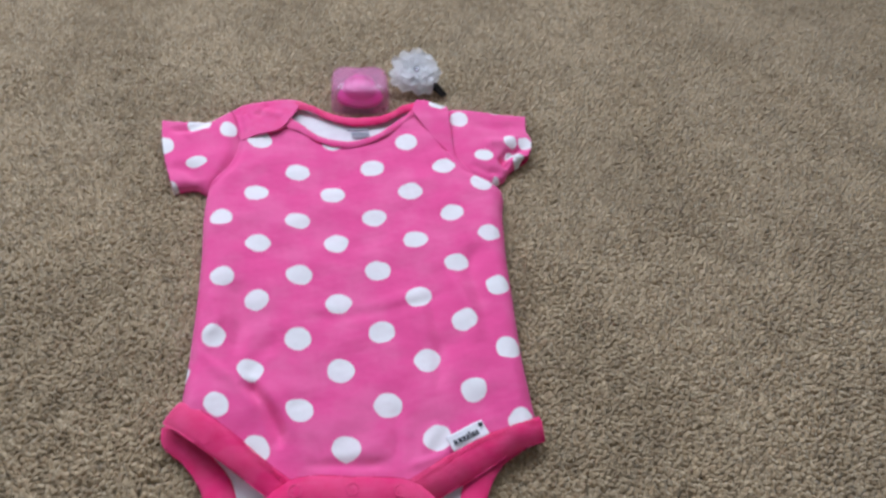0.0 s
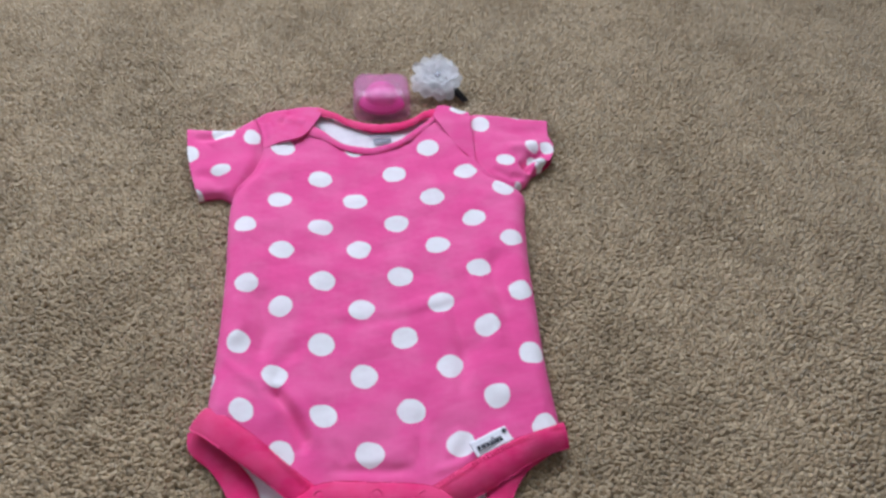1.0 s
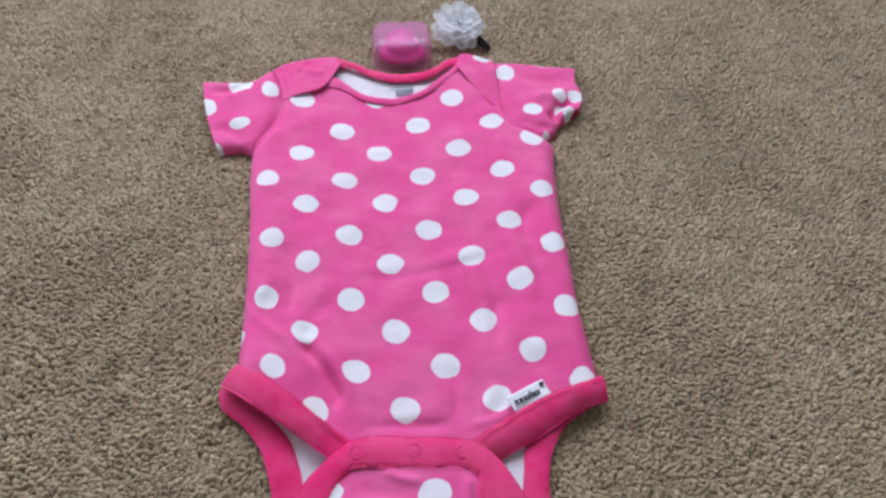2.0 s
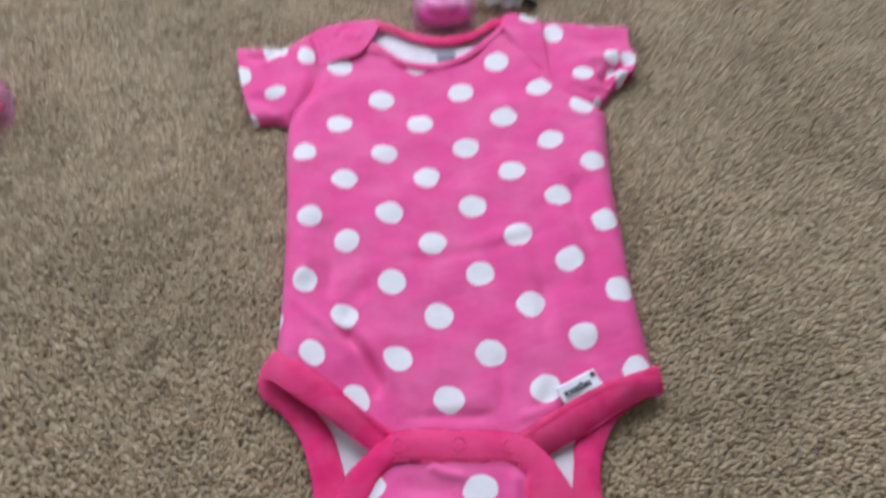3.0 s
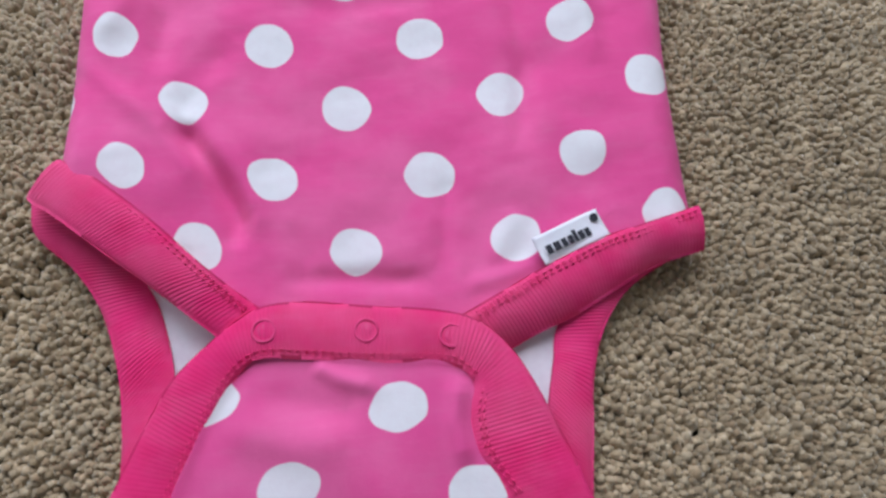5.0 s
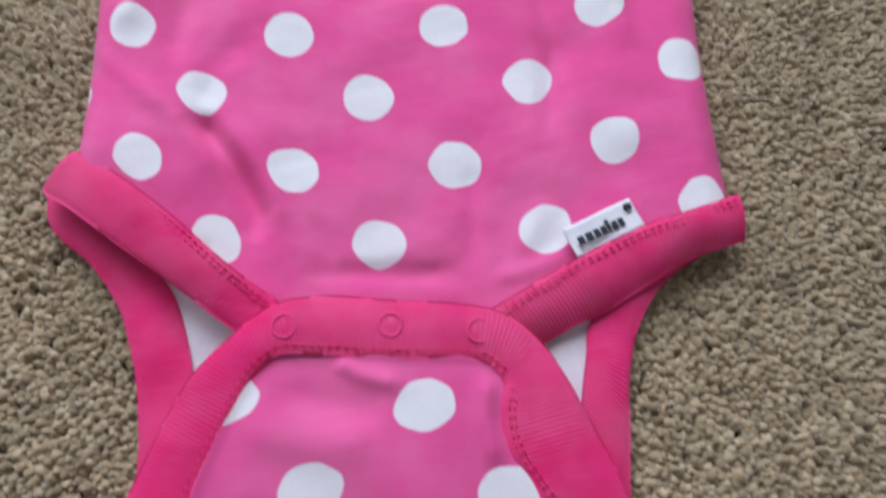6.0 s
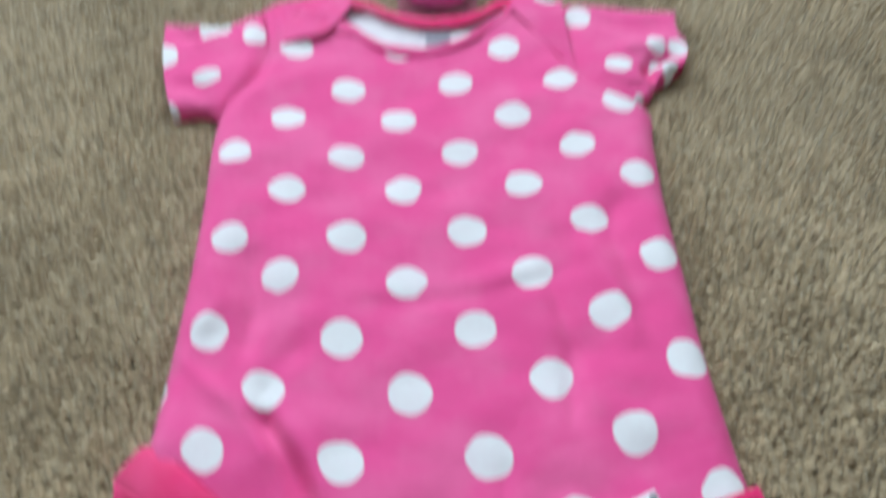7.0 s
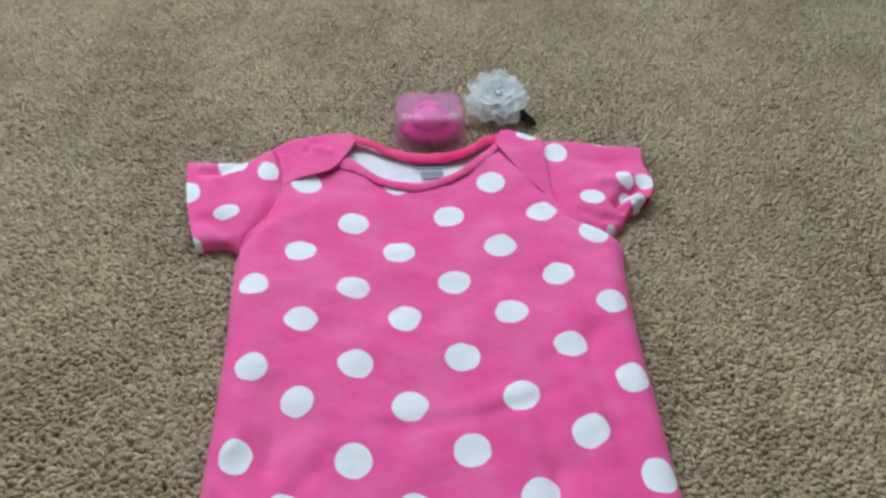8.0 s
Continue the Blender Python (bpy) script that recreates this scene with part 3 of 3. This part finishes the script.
    shell("shoulder_lap", x, y, lap, 0.0010, printed_cloth("lap dotted jersey", [(0.1085 / 0.0235, 0.2570 / 0.0235, 0.0070 / 0.0235, 0.8)]), suit,
          "dotted pink shoulder lap folded over the front", (x / 0.0235, y / 0.0235))

    # sleeves
    sleeve(suit, [(-0.0575, 0.170), (-0.0435, 0.198), (-0.039, 0.222), (-0.042, 0.245), (-0.047, 0.265)],
           [(-0.080, 0.1745), (-0.0855, 0.193), (-0.091, 0.218), (-0.0955, 0.252)],
           [(-0.0955, 0.252), (-0.078, 0.2495), (-0.061, 0.2495), (-0.047, 0.265)],
           [(-0.080, 0.1745), (-0.066, 0.1765), (-0.0575, 0.170)],
           [([(-0.060, 0.247), (-0.074, 0.236), (-0.090, 0.238)], 0.004, -0.0022), ([(-0.062, 0.238), (-0.078, 0.226)], 0.006, 0.0014),
            ([(-0.064, 0.178), (-0.070, 0.192), (-0.086, 0.198)], 0.005, -0.0016), ([(-0.052, 0.185), (-0.048, 0.215), (-0.051, 0.250)], 0.006, 0.0012)],
           [(-0.0905, 0.2175, 0.0072, 1.25), (-0.0685, 0.2420, 0.0085, 1.0), (-0.0668, 0.1990, 0.0068, 0.75), (-0.0476, 0.2346, 0.0060, 1.5), (-0.0820, 0.1750, 0.0052, 1.0)],
           "flat", "short dotted pink sleeve lying flat")
    sleeve(suit, [(0.138, 0.169), (0.119, 0.181), (0.1115, 0.203), (0.1125, 0.229), (0.1155, 0.260)],
           [(0.160, 0.188), (0.169, 0.197), (0.1735, 0.210), (0.1725, 0.222), (0.177, 0.2445)],
           [(0.1155, 0.260), (0.148, 0.252), (0.177, 0.2445)],
           [(0.138, 0.169), (0.145, 0.173), (0.151, 0.182), (0.160, 0.188)],
           [([(0.150, 0.180), (0.147, 0.190), (0.154, 0.199), (0.166, 0.203)], 0.0032, -0.0055), ([(0.156, 0.190), (0.164, 0.196)], 0.004, 0.0020),
            ([(0.136, 0.210), (0.152, 0.209), (0.168, 0.216)], 0.005, 0.0022), ([(0.128, 0.233), (0.150, 0.229), (0.172, 0.231)], 0.006, -0.0016),
            ([(0.122, 0.190), (0.134, 0.178), (0.146, 0.177)], 0.0035, -0.0020)],
           [(0.1344, 0.1958, 0.0070, 0.9), (0.1235, 0.2413, 0.0066, 1.45), (0.1568, 0.2105, 0.0050, 1.3), (0.1682, 0.2076, 0.0052, 1.2), (0.1560, 0.1970, 0.0052, 0.9),
            (0.1590, 0.1895, 0.0048, 0.9), (0.1388, 0.1705, 0.0028, 1.3), (0.154, 0.2510, 0.0055, 1.0)],
           "rumpled", "short dotted pink sleeve with a rumpled hem")

    # neck bindings
    neck_out = [(-0.016, 0.2400), (-0.004, 0.2330), (0.004, 0.2290), (0.018, 0.2165), (0.037, 0.2105), (0.058, 0.2175), (0.081, 0.2365), (0.092, 0.2500)]
    neck_in = [(-0.012, 0.2530), (0.000, 0.2430), (0.006, 0.2365), (0.0185, 0.2235), (0.038, 0.2175), (0.0585, 0.2245), (0.0765, 0.2405), (0.087, 0.2505)]
    ribbed_band("neck_binding", neck_out, neck_in, [0.0074, 0.0072, 0.0070, 0.0066, 0.0064, 0.0068, 0.0076, 0.0080], suit, M_PLAIN, "narrow pink binding round the front neck", arch=0.0011, rib=0.00005)
    ribbed_band("neck_binding", [(-0.010, 0.2710), (0.000, 0.2685), (0.012, 0.2615), (0.024, 0.2535), (0.044, 0.2465), (0.066, 0.2485), (0.082, 0.2585), (0.094, 0.2635)],
                [(-0.003, 0.2550), (0.002, 0.2565), (0.012, 0.2530), (0.024, 0.2440), (0.044, 0.2360), (0.065, 0.2390), (0.081, 0.2485), (0.090, 0.2515)],
                [0.0066, 0.0078, 0.0076, 0.0064, 0.0058, 0.0064, 0.0078, 0.0072], suit, M_RIB, "deep pink rib binding round the back neck", arch=0.0018, rib=0.00008)

    # leg bindings of the back
    ribbed_band("leg_binding", [(-0.0675, -0.001), (-0.0655, -0.011), (-0.0545, -0.022), (-0.047, -0.034), (-0.042, -0.050), (-0.040, -0.067), (-0.040, -0.085), (-0.038, -0.112)],
                [(-0.050, -0.000), (-0.047, -0.012), (-0.039, -0.022), (-0.033, -0.031), (-0.0295, -0.041), (-0.0270, -0.053), (-0.025, -0.072), (-0.022, -0.112)],
                [0.0034, 0.0026, 0.0022, 0.0022, 0.0024, 0.0026, 0.0026, 0.0026], suit, M_RIB, "deep pink rib binding of the back leg edge")
    ribbed_band("leg_binding", [(0.118, -0.029), (0.100, -0.0385), (0.0905, -0.049), (0.0852, -0.062), (0.0822, -0.078), (0.0795, -0.094), (0.077, -0.114)],
                [(0.108, -0.024), (0.086, -0.036), (0.0765, -0.0485), (0.0742, -0.057), (0.0720, -0.065), (0.067, -0.085), (0.062, -0.114)],
                [0.0032, 0.0026, 0.0024, 0.0026, 0.0026, 0.0026, 0.0026], suit, M_RIB, "deep pink rib binding of the back leg edge")
    # leg bindings of the front
    ribbed_band("leg_binding", [(-0.0628, 0.0030), (-0.0648, -0.0030), (-0.0578, -0.0085), (-0.0465, -0.0180), (-0.0315, -0.0305), (-0.0170, -0.0430), (-0.004, -0.053)],
                [(-0.0590, 0.0090), (-0.0560, 0.0075), (-0.047, 0.0015), (-0.032, -0.0115), (-0.017, -0.0265), (-0.006, -0.0360), (0.006, -0.045)],
                [0.0082, 0.0116, 0.0128, 0.0128, 0.0112, 0.0088, 0.0072], suit, M_RIB, "deep pink ribbed leg band standing open", droop=0.0008)
    stitch_line([(-0.0560, 0.0055), (-0.047, -0.0005), (-0.032, -0.0135), (-0.017, -0.0285), (-0.0065, -0.0380)], suit,
                lambda x, y, t: np.interp(t, [0, 0.2, 0.5, 0.8, 1], [0.0124, 0.0137, 0.0138, 0.0122, 0.0099]), rows=(0.0, -0.0013))
    ribbed_band("leg_binding", [(0.1225, -0.0300), (0.1065, -0.0340), (0.096, -0.0390), (0.082, -0.0460), (0.070, -0.0505), (0.056, -0.057)],
                [(0.1215, -0.0175), (0.104, -0.0222), (0.0935, -0.0248), (0.075, -0.0320), (0.062, -0.0380), (0.048, -0.0445)],
                [0.0090, 0.0098, 0.0098, 0.0092, 0.0084, 0.0070], suit, M_RIB, "deep pink ribbed leg band", droop=0.0042)
    stitch_line([(0.121, -0.0192), (0.104, -0.0240), (0.0935, -0.0266), (0.075, -0.0338), (0.062, -0.0398), (0.053, -0.0440)], suit,
                lambda x, y, t: np.interp(t, [0, 0.2, 0.5, 0.8, 1], [0.0100, 0.0108, 0.0108, 0.0102, 0.0094]), rows=(0.0, 0.0013))

    # crotch flap, brought up from the back and snapped over the front
    flap = new("crotch_flap")
    flap.parent = suit
    tagged(flap, "dotted crotch flap closed with three snaps")
    q = patch([(-0.032, -0.116), (-0.0255, -0.084), (-0.0205, -0.073), (-0.0145, -0.060), (-0.0055, -0.0495)],
              [(0.063, -0.116), (0.0585, -0.092), (0.0525, -0.080), (0.0515, -0.069), (0.0535, -0.060)],
              [(-0.032, -0.116), (0.014, -0.120), (0.063, -0.116)],
              [(-0.0055, -0.0495), (0.005, -0.050), (0.024, -0.053), (0.040, -0.054), (0.0535, -0.060)], 130, 100)
    x, y = q[..., 0], q[..., 1]
    z = 0.0098 + 0.0006 * waves(x, y, 0.03, 51) + 0.0022 * np.exp(-((x - 0.018) / 0.03) ** 2 - ((y + 0.078) / 0.02) ** 2)
    z += ridge(x, y, [(0.009, -0.054), (0.016, -0.0585), (0.027, -0.0625)], 0.0024, 0.0015)
    z += ridge(x, y, [(-0.008, -0.060), (0.012, -0.066), (0.022, -0.068)], 0.004, -0.0010)
    z += ridge(x, y, [(-0.016, -0.068), (0.004, -0.074), (0.020, -0.074)], 0.005, 0.0012)
    z += ridge(x, y, [(0.047, -0.060), (0.045, -0.072), (0.047, -0.084)], 0.003, 0.0016)
    p, r = (x - 0.031), (y + 0.067)
    shell("flap_panel", x, y, z, 0.0009, M_PRINT, flap, "", (42.3 * p - 10.8 * r + 12 * np.clip(-0.035 - p, 0, 1), -49.9 * r - 5.4 * p))
    ribbed_band("flap_binding",
                [(-0.058, -0.116), (-0.0395, -0.081), (-0.0315, -0.065), (-0.0245, -0.054), (-0.0120, -0.0430), (-0.0040, -0.0385), (0.008, -0.0375), (0.025, -0.0400), (0.040, -0.0420),
                 (0.050, -0.0445), (0.0570, -0.0490), (0.0625, -0.0555), (0.0668, -0.064), (0.0712, -0.075), (0.0752, -0.086), (0.083, -0.116)],
                [(-0.032, -0.116), (-0.0240, -0.084), (-0.0190, -0.073), (-0.0125, -0.0605), (-0.0075, -0.0540), (-0.0030, -0.0518), (0.008, -0.0530), (0.0245, -0.0552), (0.039, -0.0565),
                 (0.046, -0.0580), (0.0495, -0.0605), (0.0505, -0.064), (0.0485, -0.069), (0.0490, -0.079), (0.0555, -0.090), (0.062, -0.116)],
                [0.0080, 0.0086, 0.0092, 0.0100, 0.0106, 0.0108, 0.0106, 0.0104, 0.0104, 0.0106, 0.0106, 0.0104, 0.0104, 0.0104, 0.0100, 0.0090],
                flap, M_RIB, "deep pink rib binding", arch=0.0015, rib=0.00007)
    stitch_line([(-0.0268, -0.084), (-0.0215, -0.073), (-0.0150, -0.0605), (-0.0090, -0.0525), (-0.0030, -0.0498), (0.008, -0.0508), (0.0245, -0.0530), (0.039, -0.0543), (0.047, -0.0560), (0.0520, -0.0605)],
                flap, lambda x, y, t: 0.0119, rows=(0.0, -0.0012))
    stitch_line([(0.0530, -0.064), (0.0512, -0.070), (0.0520, -0.079), (0.0585, -0.091)], flap, lambda x, y, t: 0.0116, rows=(0.0, 0.0012))
    for cx, cy, cz in ((-0.0022, -0.0449, 0.0004), (0.0240, -0.0468, 0.0000), (0.0460, -0.0501, 0.0001)):
        bm = bmesh.new()
        n, m = 28, 8
        ring = [[bm.verts.new((cx + math.cos(a) * (0.0029 + 0.00042 * math.cos(b)), cy + math.sin(a) * (0.0029 + 0.00042 * math.cos(b)), 0.01190 + cz + 0.00030 * math.sin(b)))
                 for b in np.arange(m) * math.tau / m] for a in np.arange(n) * math.tau / n]
        for i in range(n):
            for j in range(m):
                bm.faces.new((ring[i][j], ring[(i + 1) % n][j], ring[(i + 1) % n][(j + 1) % m], ring[i][(j + 1) % m]))
        bmesh.ops.create_cone(bm, cap_ends=True, segments=24, radius1=0.0021, radius2=0.0016, depth=0.0004, matrix=pose(cx, cy, 0.0118 + cz))
        part("snap", bm, M_SNAP, flap, "pink ring snap fastener")

    # woven brand tape at the leg seam: dark bars stand for its lettering
    c, ux = (0.0828, -0.0244), Vector((0.0200, 0.0077, 0)).normalized()
    rz = math.degrees(math.atan2(ux.y, ux.x))
    m = pose(c[0], c[1], 0.0092, 0, 2, rz)
    bm = bmesh.new()
    bmesh.ops.create_grid(bm, x_segments=16, y_segments=8, size=0.5, matrix=Matrix.Diagonal((0.0212, 0.0088, 1, 1)))
    for v in bm.verts:
        v.co.z += 0.0006 * math.sin(v.co.x * 260) + 0.0008 * (v.co.y / 0.0044) ** 2 * 0.4
    bmesh.ops.solidify(bm, geom=bm.faces[:], thickness=0.0004)
    bm.transform(m)
    tape = part("woven_tape", bm, M_TAG, suit, "white woven tape with black lettering")
    bm = bmesh.new()
    x = -0.0088
    for k, (w, h) in enumerate(((0.0021, 0.0025), (0.0023, 0.0025), (0.0018, 0.0025), (0.0016, 0.0025), (0.0011, 0.0036), (0.0018, 0.0025), (0.0016, 0.0025))):
        mm = m @ pose(x + w / 2, -0.0008 + (h - 0.0026) / 2, 0.0009)
        bmesh.ops.create_cube(bm, size=1, matrix=mm @ Matrix.Diagonal((w * 0.86, h, 0.0004, 1)))
        x += w + 0.00035
    bmesh.ops.create_cone(bm, cap_ends=True, segments=14, radius1=0.0012, radius2=0.0012, depth=0.0005, matrix=m @ pose(0.0085, 0.0022, 0.0010))
    part("lettering", bm, M_INK, tape, "row of black bars", smooth=False)
    return suit


build_bodysuit()


# ---- flower hair clip ----
def petal(bm, length, width, tip_up, m, rng):
    """One chiffon petal: a cupped, frilled leaf of cloth, notched at its rim."""
    nl, nw = 7, 7
    ph, notch = rng.uniform(0, 6), rng.uniform(0.02, 0.14)
    rows = []
    for i in range(nl):
        t = i / (nl - 1)
        half = width / 2 * math.sin(math.pi * (0.12 + 0.70 * t) ) ** 0.8 * (1.0 if t < 1 else 0.8)
        row = []
        for j in range(nw):
            s = 2 * j / (nw - 1) - 1
            cut = notch * t ** 4 * (1 - abs(s)) * 1.2
            x = length * (t - cut * 0.6 - 0.10 * t * s * s)
            z = tip_up * t * t + 0.0007 * math.sin(3.2 * s + ph + 2 * t) * t + 0.05 * width * s * s * t
            row.append(bm.verts.new(m @ Vector((x, s * half, z))))
        rows.append(row)
    for i in range(nl - 1):
        for j in range(nw - 1):
            bm.faces.new((rows[i][j], rows[i + 1][j], rows[i + 1][j + 1], rows[i][j + 1]))


def build_flower_clip():
    rng = random.Random(7)
    lean = pose(0, 0, 0.004, 20)
    base = (0.0972, 0.3020, 0.0)
    clip = thing("flower_hair_clip", base, label="white chiffon flower on a black hair clip lying on carpet", category="hair clip")
    for ring, (count, length, width, up, z, pitch) in enumerate(((12, 0.0228, 0.0125, 0.0008, 0.0082, 2), (11, 0.0198, 0.0120, 0.0008, 0.0091, -1), (9, 0.0158, 0.0110, 0.0010, 0.0099, -4),
                                                                 (7, 0.0110, 0.0095, 0.0010, 0.0106, -8), (5, 0.0065, 0.0070, 0.0008, 0.0112, -12))):
        for k in range(count):
            bm = bmesh.new()
            a = 360 * (k + rng.uniform(-0.25, 0.25) + 0.5 * (ring % 2)) / count
            petal(bm, length * rng.uniform(0.90, 1.08), width * rng.uniform(1.0, 1.25), up, lean @ pose(0, 0, z, 0, 0, a) @ pose(0.0005, 0, 0, rng.uniform(-7, 7), pitch + rng.uniform(-4, 4), 0), rng)
            part("petal", bm, M_PETAL, clip)
    bm = bmesh.new()
    bmesh.ops.create_cone(bm, cap_ends=True, segments=10, radius1=0.0024, radius2=0.0014, depth=0.0018, matrix=lean @ pose(0, 0, 0.0130))
    bmesh.ops.create_cone(bm, cap_ends=True, segments=10, radius1=0.0016, radius2=0.0024, depth=0.0014, matrix=lean @ pose(0, 0, 0.0116))
    part("rhinestone", bm, M_GEM, clip, "faceted silver rhinestone centre", smooth=False)
    rz = math.degrees(math.atan2(0.274 - 0.300, 0.1205 - 0.1065))
    for z0, pitch, name in ((0.0012, 0, "lower_jaw"), (0.0042, 5, "upper_jaw")):
        bm = bmesh.new()
        bmesh.ops.create_cube(bm, size=1, matrix=Matrix.Diagonal((0.044, 0.0062, 0.0012, 1)))
        for v in bm.verts:
            if v.co.x > 0:
                v.co.y *= 0.72
        bmesh.ops.subdivide_edges(bm, edges=bm.edges[:], cuts=3)
        for v in bm.verts:
            v.co.z += 0.0016 * (1 - (v.co.x / 0.022) ** 2) * (1 if z0 > 0.002 else 0)
        bmesh.ops.bevel(bm, geom=[e for e in bm.edges if len(e.link_faces) == 2 and e.calc_face_angle() > 0.7], offset=0.0003, segments=2, affect="EDGES")
        bm.transform(pose(0.0110, -0.0030, z0, 0, 0, rz) @ pose(0, 0, 0, 0, pitch, 0))
        part(name, bm, M_BLACK, clip, "black metal jaw of the clip")
    bm = bmesh.new()
    bmesh.ops.create_cone(bm, cap_ends=True, segments=24, radius1=0.010, radius2=0.009, depth=0.0012, matrix=lean @ pose(0, 0, 0.0066))
    part("felt_pad", bm, M_PETAL, clip, "round white felt pad under the petals")


build_flower_clip()


# ---- pacifiers in their clear covers ----
def rounded_block(w, d, h, power, lobes, n=40, m=12, shrink=0.0):
    """A soft-cornered block with a rounded top; lobes: how far its back edge dips in the middle."""
    verts, rings = [], []
    for k in range(m + 1):
        t = k / m
        z = h * math.sin(t * math.pi / 2) ** 0.9
        f = max(0.0, 1 - max(0.0, t - 0.35) ** 2.2 / 0.65 ** 2.2 * 0.28) if t < 1 else 0.0
        if t == 1:
            f = 0.60
        ring = []
        for i in range(n):
            a = math.tau * i / n
            ca, sa = math.cos(a), math.sin(a)
            r = (abs(ca) ** power + abs(sa) ** power) ** (-1 / power)
            x, y = r * ca * (w / 2 - shrink) * f, r * sa * (d / 2 - shrink) * f
            if y > 0:
                y -= lobes * math.exp(-(x / (0.16 * w)) ** 2) * y / (d / 2)
            verts.append((x, y, z))
            ring.append(len(verts) - 1)
        rings.append(ring)
    faces = [(a[i], a[(i + 1) % n], b[(i + 1) % n], b[i]) for a, b in zip(rings, rings[1:]) for i in range(n)]
    faces.append(tuple(rings[-1]))
    return verts, faces, rings[0]


def build_pacifier(place, rz, knob_material, label, width=0.045, depth=0.040, high=0.0205):
    toy = thing("pacifier", place, rz, label=label, category="pacifier")
    # clear cover: an outer and an inner skin joined at the rim
    vo, fo, rim_o = rounded_block(width, depth, high, 4.5, 0.0025)
    vi, fi, rim_i = rounded_block(width, depth, high - 0.0012, 4.5, 0.0025, shrink=0.0012)
    off = len(vo)
    faces = fo + [tuple(reversed([k + off for k in f])) for f in fi]
    n = len(rim_o)
    faces += [(rim_o[(i + 1) % n], rim_o[i], rim_i[i] + off, rim_i[(i + 1) % n] + off) for i in range(n)]
    mesh_object("cover", vo + vi, faces, M_CASE, toy, "clear pink-tinged plastic cover")
    # pink shield plate with its knob, and a bar that carries the knob's highlight
    bm = bmesh.new()
    bmesh.ops.create_cone(bm, cap_ends=True, segments=40, radius1=0.0165, radius2=0.0150, depth=0.0032, matrix=pose(0, -0.004, 0.0062) @ Matrix.Diagonal((1.12, 0.86, 1.6, 1)))
    bmesh.ops.bevel(bm, geom=[e for e in bm.edges if e.calc_face_angle(0) > 0.6], offset=0.0009, segments=3, affect="EDGES")
    shield = part("shield", bm, knob_material, toy, "hot pink shield plate")
    bm = bmesh.new()
    bmesh.ops.create_uvsphere(bm, u_segments=32, v_segments=16, radius=1, matrix=pose(0, 0.0020, 0.0080) @ Matrix.Diagonal((0.0135, 0.0150, 0.0102, 1)))
    part("knob", bm, knob_material, shield, "rounded hot pink knob")
    # bar-shaped highlight of the knob, put into the shape as a raised bar
    bm = bmesh.new()
    bmesh.ops.create_cube(bm, size=1, matrix=pose(0, 0.0030, 0.0172, 10) @ Matrix.Diagonal((0.0150, 0.0036, 0.0024, 1)))
    bmesh.ops.bevel(bm, geom=bm.edges[:], offset=0.0010, segments=3, affect="EDGES")
    part("bar", bm, knob_material, shield, "glossy pink bar that carries the knob's highlight")


build_pacifier((0.0502, 0.2800, -0.0008), -2, M_PINKP, "hot pink pacifier under a clear cover on carpet")
build_pacifier((-0.2605, 0.2085, -0.0008), 20, M_CORAL, "coral pink pacifier under a clear cover, lying apart on carpet")
